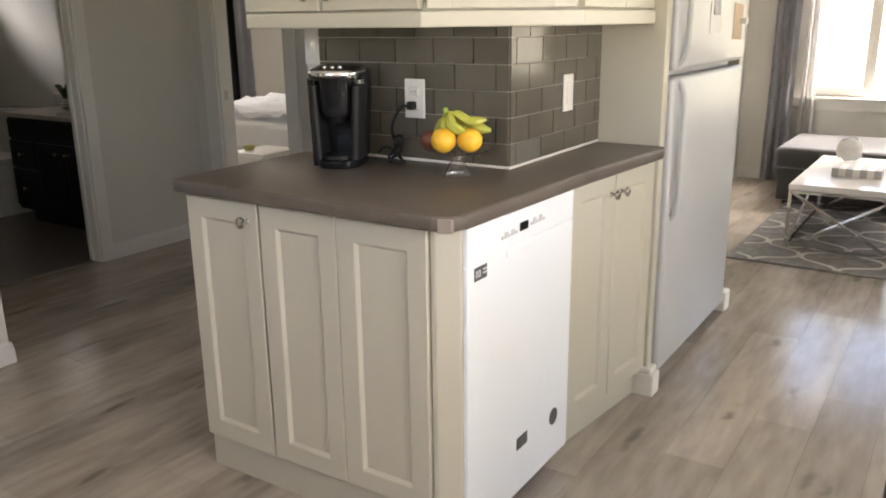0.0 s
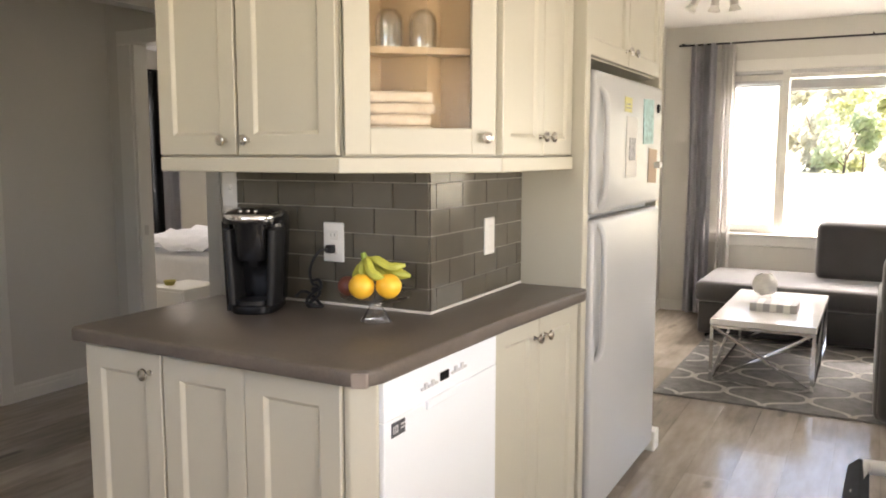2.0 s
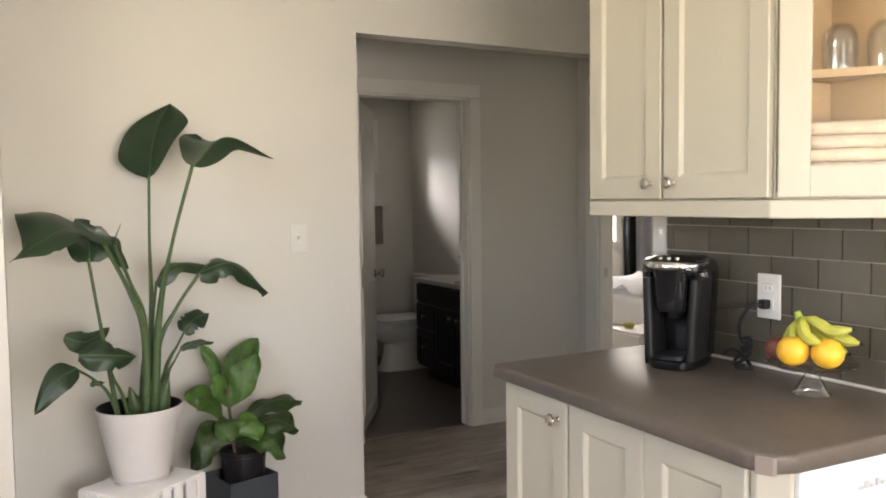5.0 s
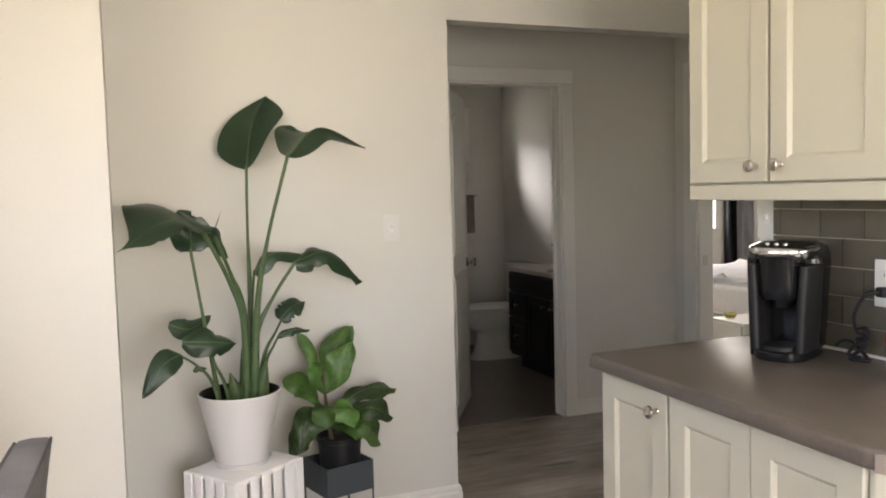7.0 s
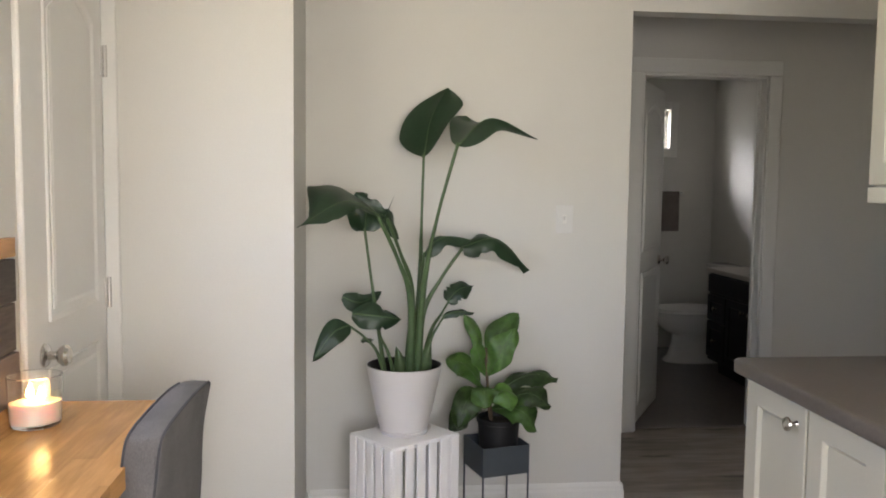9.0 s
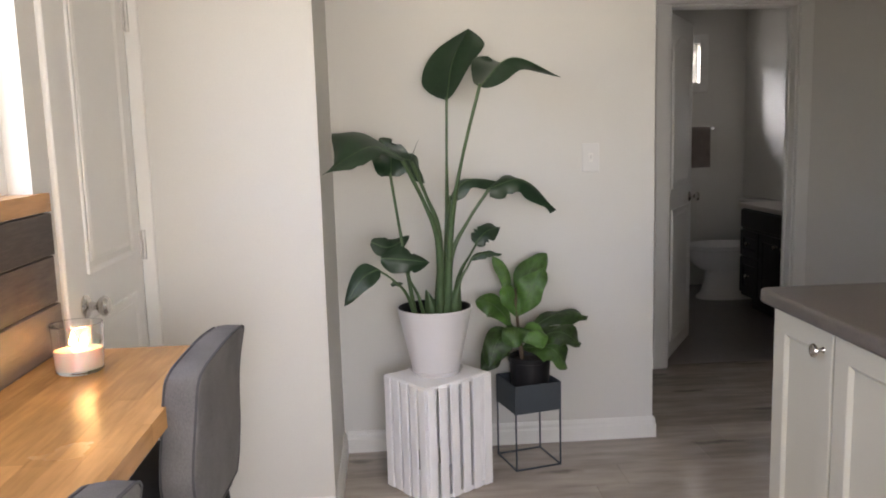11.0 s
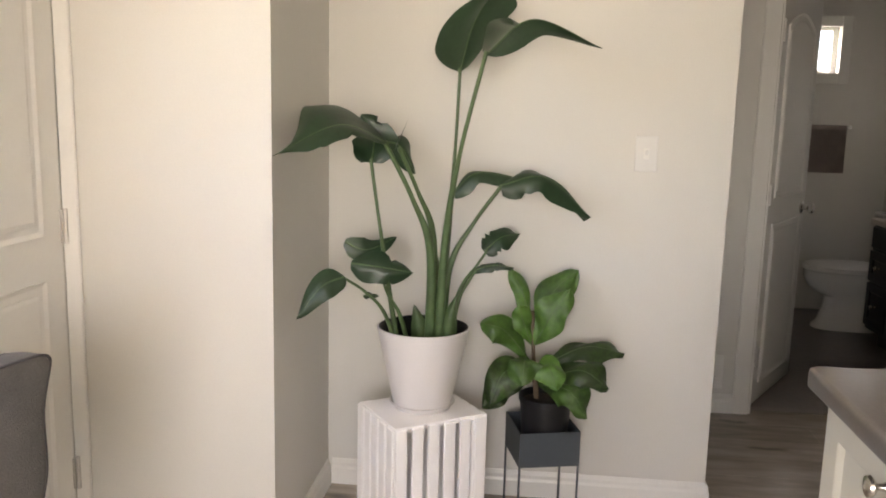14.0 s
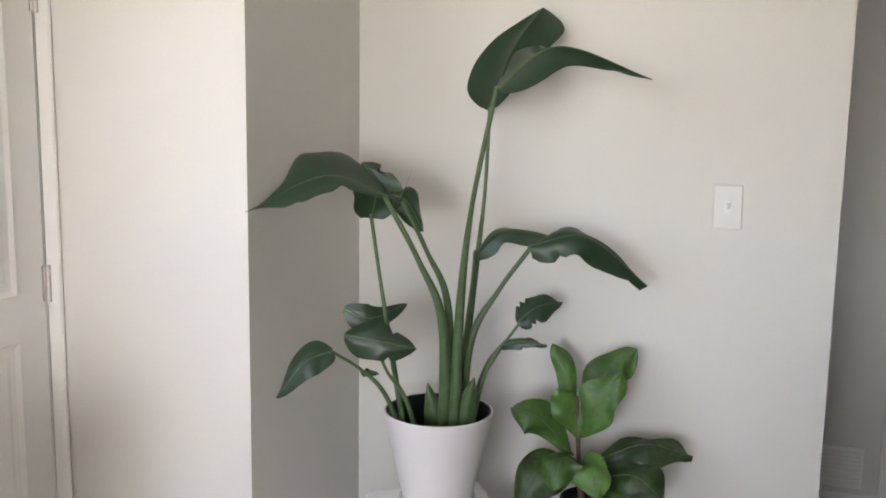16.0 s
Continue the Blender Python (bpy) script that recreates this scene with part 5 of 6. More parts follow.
LINENS = material("cream_folded_linen", (0.56, 0.47, 0.36), 0.9, vary=0.25, scale=22, bump=0.6, bump_scale=120)
pile = thing("folded_linen", "stack of folded cream cloths on the cupboard floor", "cloths", (-1.49, 2.17, 1.374))
for k in range(5):
    z = 1.3745 + k * 0.030
    bm = box(-0.095 + 0.004 * (k % 2), 0.095 - 0.006 * (k % 3), -0.045, 0.045 - 0.004 * (k % 2), 0, 0.0295, 0.0125, 3)
    bmesh.ops.transform(bm, matrix=pose(-1.478, 2.188, z, 0, 0, ang + 1.5 * (k % 3 - 1)), verts=bm.verts[:])
    part("cloth", bm, LINENS, pile, smooth=60)

# ---- stove ----
stove = thing("stove", "white electric range with a curved oven handle", "stove", (0.02, 1.74, 0))
part("body", box(-0.245, 0.352, 1.365, 2.115, 0.02, 0.895, 0.004, 1), WHITE, stove)
part("cooktop", box(-0.285, 0.352, 1.36, 2.12, 0.897, 0.918, 0.008, 2), WHITE, stove)
part("control_fascia", box(-0.288, -0.247, 1.365, 2.115, 0.80, 0.895, 0.010, 2), WHITE, stove)
od = part("oven_door", box(-0.285, -0.247, 1.368, 2.112, 0.20, 0.79, 0.008, 2), WHITE, stove)
part("oven_window", box(-0.2868, -0.282, 1.47, 2.01, 0.30, 0.62, 0.004, 1), BLACK, od, "black oven window")
part("drawer", box(-0.282, -0.247, 1.368, 2.112, 0.03, 0.19, 0.008, 2), WHITE, stove)
hp = curve_points([(-0.28, 1.40, 0.735), (-0.345, 1.405, 0.738), (-0.372, 1.45, 0.74), (-0.376, 1.74, 0.74), (-0.372, 2.03, 0.74), (-0.345, 2.075, 0.738), (-0.28, 2.08, 0.735)], 48)
part("oven_handle", tube(hp, 0.0145, 12), PLASTIC_W, od, "white curved oven handle", 60)
for y in (1.46, 1.6, 1.88, 2.02):
    part("control_knob", lathe([(0, 0), (0.02, 0), (0.017, 0.018), (0, 0.019)], (-0.288, y, 0.848), 20, pose(0, 0, 0, 0, -90, 0)), WHITE, stove, smooth=40)
for x, y in ((-0.14, 1.55), (-0.14, 1.93), (0.17, 1.55), (0.17, 1.93)):
    part("burner", lathe([(0, 0.9185), (0.085, 0.9185), (0.09, 0.922), (0.08, 0.925), (0, 0.925)], (x, y, 0), 28), BLACKM, stove, "black burner", 40)
TOWEL = material("dark_grey_tea_towel", (0.09, 0.10, 0.11), 0.95, vary=0.35, scale=16, bump=0.8, bump_scale=300)
tw = bm_new()
NY, NZ = 12, 16
prof = [(-0.352, 0.50), (-0.353, 0.60), (-0.354, 0.70), (-0.357, 0.742), (-0.374, 0.760), (-0.393, 0.744), (-0.396, 0.70), (-0.398, 0.60), (-0.400, 0.45), (-0.400, 0.36)]
gridv = []
for i in range(NY + 1):
    y = 1.84 + 0.22 * i / NY
    gridv.append([tw.verts.new((x - 0.006 * abs(math.sin(i * 1.1)) * (j > 4) * (j - 4) * 0.35, y + 0.01 * math.sin(j + i), z + 0.012 * math.sin(i * 0.8) * (j == len(prof) - 1))) for j, (x, z) in enumerate(prof)])
for a, b in zip(gridv, gridv[1:]):
    for j in range(len(prof) - 1):
        tw.faces.new((a[j], a[j + 1], b[j + 1], b[j]))
bmesh.ops.solidify(tw, geom=tw.faces[:], thickness=0.004)
stove.matrix_basis = pose(0.06, 1.74, 0)
bmesh.ops.translate(tw, vec=(0.04, 0, 0), verts=tw.verts[:])
single("tea_towel", tw, TOWEL, "dark grey tea towel hanging over the oven handle", "towel", smooth=60)

# ---- living room ----
win = bm_new()
for b in ((-1.5, -1.44, 0.70, 2.03), (1.84, 1.9, 0.70, 2.03), (-1.44, 1.84, 0.70, 0.75), (-1.44, 1.84, 1.97, 2.03), (-1.045, -1.0, 0.75, 1.97), (1.38, 1.42, 0.75, 1.97)):
    add_box(win, b[0], b[1], WY + 0.03, WY + 0.10, b[2], b[3])
w1 = structure("window_1", win, TRIM, "wide white framed living room window", "window")
for a, b in ((-1.44, -1.045), (-1.0, 1.38), (1.42, 1.84)):
    g = part("pane", box(a, b, WY + 0.062, WY + 0.066, 0.75, 1.97), CLEAR, w1)
    g.visible_shadow = False
sash = bm_new()
for b in ((-1.44, -1.41, 0.75, 1.97), (-1.075, -1.045, 0.75, 1.97), (-1.41, -1.075, 0.75, 0.78), (-1.41, -1.075, 1.94, 1.97)):
    add_box(sash, b[0], b[1], WY + 0.02, WY + 0.06, b[2], b[3])
part("sash", sash, TRIM, w1)
casing("trim_living_window", [(-1.58, -1.5, WY - 0.018, WY, 0.62, 2.12), (1.9, 1.98, WY - 0.018, WY, 0.62, 2.12), (-1.58, 1.98, WY - 0.020, WY, 2.03, 2.12), (-1.5, 1.9, WY - 0.018, WY, 0.60, 0.685), (-1.56, 1.96, WY - 0.05, WY + 0.03, 0.685, 0.706)], "white casing and sill of the living room window")
BLIND = material("white_blind_fabric", (0.55, 0.55, 0.55), 0.7, vary=0.05, scale=10)
for a, b, z in ((-1.43, -1.05, 1.905), (-0.99, 1.37, 1.86), (1.43, 1.83, 1.905)):
    bl = thing("window_blind", "white horizontal slat blind gathered at the window head", "blind", ((a + b) / 2, WY + 0.01, z), group="window blinds")
    part("headrail", box(a, b, WY - 0.014, WY + 0.018, 2.0, 2.028, 0.003, 1), BLIND, bl)
    k = 0
    zz = z + 0.02
    while zz < 1.945:
        part("slat", box(a, b, WY - 0.016, WY + 0.018, zz, zz + 0.0045), BLIND, bl)
        zz += 0.0050
    part("bottom_rail", box(a, b, WY - 0.016, WY + 0.018, z, z + 0.016, 0.003, 1), BLIND, bl)
    part("cord", tube([(a + 0.06, WY, 1.94), (a + 0.06, WY, 2.0)], 0.002, 6), BLIND, bl)



def see_through(name, colour, share, vary, scale):
    """Thin leaves or cloth that let a share of the light through."""
    m = material(name, colour, 0.7, vary=vary, scale=scale)
    nt = m.node_tree
    b = nt.nodes["Principled BSDF"]
    tl = nt.nodes.new("ShaderNodeBsdfTranslucent")
    nt.links.new(b.inputs["Base Color"].links[0].from_socket, tl.inputs[0])
    mx = nt.nodes.new("ShaderNodeMixShader")
    mx.inputs[0].default_value = share
    nt.links.new(b.outputs[0], mx.inputs[1])
    nt.links.new(tl.outputs[0], mx.inputs[2])
    nt.links.new(mx.outputs[0], nt.nodes["Material Output"].inputs["Surface"])
    return m


CURT = see_through("grey_curtain_linen", (0.62, 0.62, 0.65), 0.45, 0.15, 5)
SHEER = see_through("white_sheer_curtain", (0.88, 0.87, 0.86), 0.8, 0.06, 6)


def curtain(name, label, x0, x1, y, z0, z1, waves, amp, mat, squeeze=0.8):
    bm = bm_new()
    n, m = waves * 8, 12
    rows = []
    for j in range(m + 1):
        v = j / m
        wide = 1 - (1 - squeeze) * math.sin(math.pi * v) ** 2 * (0.5 + 0.5 * v)
        cxm = (x0 + x1) / 2
        rows.append([bm.verts.new((cxm + (x0 + (x1 - x0) * i / n - cxm) * wide + 0.006 * math.sin(3 * v + i), y + amp * (1 + 0.3 * math.sin(2.1 * v + i * 0.3)) * math.sin(2 * math.pi * i / 8 + 0.5 * v), z0 + (z1 - z0) * v)) for i in range(n + 1)])
    for a, b in zip(rows, rows[1:]):
        for i in range(n):
            bm.faces.new((a[i], a[i + 1], b[i + 1], b[i]))
    bmesh.ops.solidify(bm, geom=bm.faces[:], thickness=0.002)
    return single(name, bm, mat, label, "curtain", smooth=70)


curtain("curtain", "grey floor-length curtain gathered beside the window", -1.765, -1.56, WY - 0.085, 0.012, 2.262, 3, 0.040, CURT, 0.9)
curtain("sheer_curtain", "thin pale grey sheer curtain beside the window", -1.52, -1.405, WY - 0.070, 0.012, 2.262, 4, 0.022, SHEER, 0.9)
rod = thing("curtain_rod", "thin black curtain rod over the window", "curtain rod", (0, WY - 0.085, 2.25))
part("rod", tube([(-1.86, WY - 0.085, 2.256), (2.3, WY - 0.085, 2.256)], 0.008, 10), BLACKM, rod, smooth=60)
for x in (-1.83, -0.42, 2.2):
    part("bracket", box(x - 0.006, x + 0.006, WY - 0.09, WY, 2.262, 2.275), BLACKM, rod)

SOFA = material("charcoal_velvet_upholstery", (0.030, 0.027, 0.027), 0.6, vary=0.3, scale=7, bump=0.4, bump_scale=200)
SOFA.node_tree.nodes["Principled BSDF"].inputs["Sheen Weight"].default_value = 0.6
sofa = thing("sectional_sofa", "charcoal upholstered sectional sofa with a chaise below the window", "sofa", (0, 6.9, 0))
part("chaise_base", box(-1.47, 1.9, 6.46, 7.33, 0.03, 0.27, 0.02, 2), SOFA, sofa, smooth=50)
part("chaise_cushion", box(-1.50, 0.45, 6.43, 7.33, 0.265, 0.425, 0.055, 5), SOFA, sofa, smooth=60)
part("seat_cushion", box(0.455, 1.88, 6.43, 7.10, 0.265, 0.425, 0.055, 5), SOFA, sofa, smooth=60)
part("back_cushion", box(-0.72, 0.42, 6.98, 7.24, 0.40, 0.86, 0.075, 5), SOFA, sofa, smooth=60)
part("back_cushion", box(0.43, 1.85, 6.98, 7.24, 0.40, 0.86, 0.075, 5), SOFA, sofa, smooth=60)
for x in (-1.42, 1.8):
    part("foot", box(x, x + 0.06, 6.5, 6.56, 0, 0.03), BLACKM, sofa)
    part("foot", box(x, x + 0.06, 7.22, 7.28, 0, 0.03), BLACKM, sofa)
arm = thing("armchair", "charcoal upholstered armchair with a high side", "armchair", (0.1, 5.3, 0))
part("side", box(-0.295, -0.12, 4.76, 5.75, 0.02, 0.62, 0.05, 4), SOFA, arm, smooth=60)
part("side", box(0.55, 0.72, 4.76, 5.75, 0.02, 0.62, 0.05, 4), SOFA, arm, smooth=60)
part("back", box(-0.285, 0.71, 4.74, 4.98, 0.02, 0.86, 0.06, 4), SOFA, arm, smooth=60)
part("seat", box(-0.125, 0.555, 4.9, 5.78, 0.05, 0.43, 0.05, 4), SOFA, arm, smooth=60)

RUGM = material("grey_shag_rug", (0.20, 0.195, 0.19), 0.95, vary=0.6, scale=18, bump=1.0, bump_scale=330)
RUGL = material("ivory_rug_pile", (0.55, 0.53, 0.49), 0.95, vary=0.25, scale=14, bump=1.0, bump_scale=330)
rug = thing("area_rug", "grey shag area rug with an ivory trellis pattern", "rug", (-0.3, 5.6, 0), 0)
RX0, RX1, RY0, RY1 = -1.40, 0.95, 4.83, 6.60
part("rug_base", box(RX0, RX1, RY0, RY1, 0.001, 0.012, 0.004, 1), RUGM, rug)


def trellis(P, L, A, wline):
    bm = bm_new()
    n0 = int(2 * (RX1 - RX0) / P) + 2
    for k in range(n0):
        sgn = (-1) ** k
        steps = int((RY1 - RY0) / 0.014)
        pts = []
        for i in range(steps + 1):
            y = RY0 + 0.01 + (RY1 - RY0 - 0.02) * i / steps
            ph = 2 * math.pi * (y - RY0) / L
            w = (math.cos(ph) - 0.10 * math.cos(3 * ph)) / 0.9
            pts.append((RX0 + A + k * P / 2 + sgn * 0.23 * P * w, y))
        for (xa, ya), (xb, yb) in zip(pts, pts[1:]):
            if not (RX0 + 0.02 < xa < RX1 - 0.02 and RX0 + 0.02 < xb < RX1 - 0.02):
                continue
            d = Vector((xb - xa, yb - ya, 0)).normalized()
            s = Vector((-d.y, d.x, 0)) * wline / 2
            a, b = Vector((xa, ya, 0)) - d * 0.002, Vector((xb, yb, 0)) + d * 0.002
            lo = [bm.verts.new(v + Vector((0, 0, 0.0122))) for v in (a - s, b - s, b + s, a + s)]
            hi = [bm.verts.new(v + Vector((0, 0, 0.0145))) for v in (a - s * 0.8, b - s * 0.8, b + s * 0.8, a + s * 0.8)]
            bm.faces.new(hi)
            for q in range(4):
                bm.faces.new((lo[q], lo[(q + 1) % 4], hi[(q + 1) % 4], hi[q]))
    return bm


tagged(part("trellis_pattern", trellis(0.44, 0.46, 0.03, 0.024), RUGL, rug, "ivory woven trellis lines"), kind="stuff")

GLOSSW = material("white_gloss_table_top", (0.80, 0.79, 0.77), 0.12, vary=0.02, scale=5)
tab = thing("coffee_table", "white gloss coffee table on a chrome cross-braced frame", "coffee table", (-0.87, 5.78, 0))
TX0, TX1, TY0, TY1, TZ = -1.16, -0.585, 5.18, 6.37, 0.397
part("tabletop", box(TX0, TX1, TY0, TY1, TZ - 0.036, TZ, 0.003, 1), GLOSSW, tab)
rz0 = 0.0155


def bar_of(a, b, r=0.0105):
    return tube([a, b], r, 4)


for x in (TX0 + 0.012, TX1 - 0.012):
    for y in (TY0 + 0.012, TY1 - 0.012):
        part("leg", bar_of((x, y, rz0), (x, y, TZ - 0.037), 0.014), CHROME, tab)
for y in (TY0 + 0.012, TY1 - 0.012):
    for z in (rz0 + 0.008, TZ - 0.047):
        part("rail", bar_of((TX0 + 0.012, y, z), (TX1 - 0.012, y, z)), CHROME, tab)
    part("cross_brace", bar_of((TX0 + 0.015, y + 0.006, rz0 + 0.01), (TX1 - 0.015, y + 0.006, TZ - 0.045)), CHROME, tab)
    part("cross_brace", bar_of((TX1 - 0.015, y - 0.006, rz0 + 0.01), (TX0 + 0.015, y - 0.006, TZ - 0.045)), CHROME, tab)
for x in (TX0 + 0.012, TX1 - 0.012):
    for z in (rz0 + 0.008, TZ - 0.047):
        part("rail", bar_of((x, TY0 + 0.012, z), (x, TY1 - 0.012, z)), CHROME, tab)
    part("cross_brace", bar_of((x, TY0 + 0.02, rz0 + 0.01), (x, TY1 - 0.02, TZ - 0.05)), CHROME, tab)

STR1 = material("grey_stripe_card", (0.46, 0.45, 0.46), 0.6, vary=0.05)
bookbox = thing("striped_box", "flat grey and white striped box on the coffee table", "box", (-0.86, 5.66, TZ))
for k in range(7):
    x0 = -0.99 + k * 0.0385
    part("stripe", box(x0, x0 + 0.0383, 5.55, 5.74, TZ + 0.0005, TZ + 0.05), STR1 if k % 2 == 0 else PAPER, bookbox)
PETAL = material("white_hydrangea_petals", (0.78, 0.76, 0.72), 0.8, vary=0.12, scale=40)
flo = thing("flower_arrangement", "round white hydrangea arrangement in a low glass vase", "flowers", (-0.95, 5.90, TZ))
FCN = Vector((-0.945, 5.90, TZ + 0.115))
part("vase", lathe([(0, 0), (0.035, 0), (0.042, 0.05), (0.04, 0.06), (0.036, 0.055), (0, 0.05)], (FCN.x, FCN.y, TZ + 0.0005), 20), CLEAR, flo, smooth=40)
fl = bm_new()
rng = random.Random(2)
for k in range(240):
    v = Vector((rng.gauss(0, 1), rng.gauss(0, 1), rng.gauss(0, 1))).normalized()
    if v.z < -0.75:
        continue
    c = FCN + v * (0.075 * (0.85 + 0.2 * rng.random()))
    t = v.orthogonal().normalized()
    b = v.cross(t)
    ro = rng.random() * 3
    r = 0.014 + 0.006 * rng.random()
    ring = [fl.verts.new(c + r * (0.62 + 0.38 * (i % 2)) * (math.cos(ro + i * math.pi / 4) * t + math.sin(ro + i * math.pi / 4) * b) + v * 0.003 * (i % 2)) for i in range(8)]
    top = fl.verts.new(c + v * 0.002)
    for i in range(8):
        fl.faces.new((ring[i], ring[(i + 1) % 8], top))
core = lathe([(0.068 * math.sin(math.pi * i / 10) if 0 < i < 10 else 0, -0.068 * math.cos(math.pi * i / 10)) for i in range(11)], FCN, 16, bm=fl)
tagged(part("blossom", fl, PETAL, flo, "white clustered petals"), kind="stuff")

lampc = thing("ceiling_spotlight", "brushed nickel oval ceiling fixture with three glass spot shades, unlit", "ceiling light", (-1.31, 5.84, H - 0.04))
LC = Vector((-1.31, 5.84, H))
pb = lathe([(0, -0.001), (0.15, -0.001), (0.15, -0.012), (0.13, -0.022), (0, -0.024)], (0, 0, 0), 36)
bmesh.ops.scale(pb, vec=(1, 0.55, 1), verts=pb.verts[:])
bmesh.ops.translate(pb, vec=LC, verts=pb.verts[:])
part("plate", pb, STEEL, lampc, smooth=40)
FROST = glass_material("frosted_shade_glass", 0.35, (0.9, 0.88, 0.84))
for k, (dx, tilt) in enumerate(((-0.10, 28), (0.0, 5), (0.10, -6))):
    q = pose(LC.x + dx, LC.y, LC.z - 0.024, 8 * (k - 1), tilt, 0)
    sh = part("spot", lathe([(0, 0), (0.008, -0.001), (0.008, -0.045), (0.024, -0.048), (0.026, -0.09), (0, -0.091)], (0, 0, 0), 18, q), STEEL, lampc, "nickel spot body", 40)
    part("shade", lathe([(0, -0.088), (0.022, -0.088), (0.040, -0.13), (0.036, -0.131), (0.02, -0.094), (0, -0.092)], (0, 0, 0), 18, q), FROST, sh, "frosted glass shade", 40)

# ---- garden beyond the window ----
GRASS = material("sunlit_dry_lawn", (0.42, 0.40, 0.28), 0.9, vary=0.5, scale=1.2, bump=0.6, bump_scale=30)
structure("ground", box(-160, 160, -160, 160, -0.35, -0.25), GRASS, "dry sunlit lawn round the house", "ground")
CROWN = see_through("yellow_green_foliage", (0.58, 0.60, 0.34), 0.8, 0.25, 0.7)
CROWN2 = see_through("soft_green_foliage", (0.50, 0.57, 0.38), 0.8, 0.25, 0.7)
CROWN3 = see_through("pale_dry_foliage", (0.46, 0.45, 0.34), 0.65, 0.4, 0.7)


def tree(at, h, r, mat, seed, label):
    rng = random.Random(seed)
    t = thing("garden_tree", label, "tree", at)
    base = Vector(at)
    tr = tube(curve_points([base, base + Vector((0.1, 0, h * 0.3)), base + Vector((-0.1, 0.1, h * 0.7))], 10), [0.10 - 0.007 * i for i in range(11)], 8)
    limbs = []
    for k in range(12):
        a = rng.random() * 6.3
        e = base + Vector((math.cos(a) * r * 0.7, math.sin(a) * r * 0.7, h * (0.08 + 0.84 * rng.random())))
        s = base + Vector((0, 0, h * (0.1 + 0.4 * rng.random())))
        tube([s, (s + e) / 2 + Vector((0, 0, 0.3)), e], [0.05, 0.035, 0.012], 6, tr)
        limbs.append(e)
    part("trunk", tr, BARK, t, smooth=60)
    cr = bm_new()
    clumps = [e + Vector((rng.gauss(0, 0.3), rng.gauss(0, 0.3), rng.gauss(0, 0.3))) for e in limbs for _ in range(5)]
    for c in clumps:
        cr_r = r * (0.22 + 0.2 * rng.random())
        for _ in range(34):
            v = Vector((rng.gauss(0, 1), rng.gauss(0, 1), rng.gauss(0, 0.8)))
            p = c + v.normalized() * cr_r * rng.random() ** 0.5
            n = Vector((rng.gauss(0, 1), rng.gauss(0, 1), rng.gauss(0, 1))).normalized()
            u = n.orthogonal().normalized()
            w = n.cross(u)
            s = 0.16 + 0.14 * rng.random()
            cr.faces.new([cr.verts.new(p + s * d) for d in (u * 1.5, w * 0.7, -u * 1.5, -w * 0.7)])
    tagged(part("crown", cr, mat, t, "uneven leafy crown"), kind="stuff")


tree((-5.6, 84, -0.25), 9.0, 3.0, CROWN3, 1, "pale thin tree beyond the lawn")
tree((-2.9, 76, -0.25), 5.2, 2.3, CROWN2, 2, "low green bushy tree beyond the lawn")
tree((-1.6, 82, -0.25), 8.2, 2.6, CROWN, 3, "yellow-green bushy tree beyond the lawn")
tree((2.6, 78, -0.25), 8.0, 2.8, CROWN3, 4, "pale dry bushy tree beyond the lawn")
tree((11.0, 86, -0.25), 10.0, 4.2, CROWN, 5, "yellow-green bushy tree beyond the lawn")
# ---- bathroom ----
VINYL = material("dark_taupe_vinyl_floor", (0.135, 0.112, 0.098), 0.3, vary=0.4, scale=5, bump=0.1, bump_scale=30)
structure("floor_bathroom", box(-6.75, BX - 0.046, 1.1, 3.67, 0.0008, 0.004), VINYL, "dark taupe vinyl bathroom floor", "floor")
ESP = material("espresso_cabinet_lacquer", (0.008, 0.009, 0.012), 0.42, vary=0.2, scale=6)
VTOP = material("cream_cultured_marble", (0.55, 0.50, 0.45), 0.3, vary=0.12, scale=7)
PORC = material("white_porcelain", (0.74, 0.73, 0.70), 0.12, vary=0.02, scale=6)
VY = 3.272
van = thing("bathroom_vanity", "dark espresso vanity with a cream top and basin", "vanity", (-5.2, 3.45, 0))
part("body", box(-5.86, -4.60, VY, 3.665, 0.10, 0.735, 0.003, 1), ESP, van)
part("plinth", box(-5.80, -4.66, VY + 0.06, 3.665, 0, 0.10), ESP, van)
top = part("vanity_top", box(-5.885, -4.575, VY - 0.022, 3.667, 0.737, 0.770, 0.006, 2), VTOP, van, "cream marble vanity top")
part("backsplash", box(-5.885, -4.575, 3.645, 3.667, 0.771, 0.86, 0.003, 1), VTOP, van, "cream marble upstand")
part("basin", lathe([(0.2, 0.7705), (0.205, 0.778), (0.19, 0.779), (0.14, 0.772), (0.0, 0.7712)], (-5.2, 3.46, 0), 36), PORC, van, "white oval basin", 40)
part("tap", tube(curve_points([(-5.2, 3.60, 0.77), (-5.2, 3.60, 0.86), (-5.2, 3.56, 0.88), (-5.2, 3.50, 0.85)], 16), 0.011, 10), CHROME, van, "chrome tap", 60)
for x0, x1, z0, z1, kx in ((-5.845, -5.565, 0.40, 0.58, -5.70), (-5.845, -5.565, 0.13, 0.385, -5.70), (-5.55, -5.24, 0.13, 0.58, -5.29), (-5.23, -4.92, 0.13, 0.58, -5.18), (-4.905, -4.615, 0.13, 0.58, -4.76)):
    dd = part("door", turned(panel_door(x0, x1, z0, z1, 0.045), (0, VY - 0.001, 0), 0), ESP, van)
    knob(dd, (kx, VY - 0.021, z1 - 0.06 if x1 > -5.5 else (z0 + z1) / 2), (0, -1, 0))
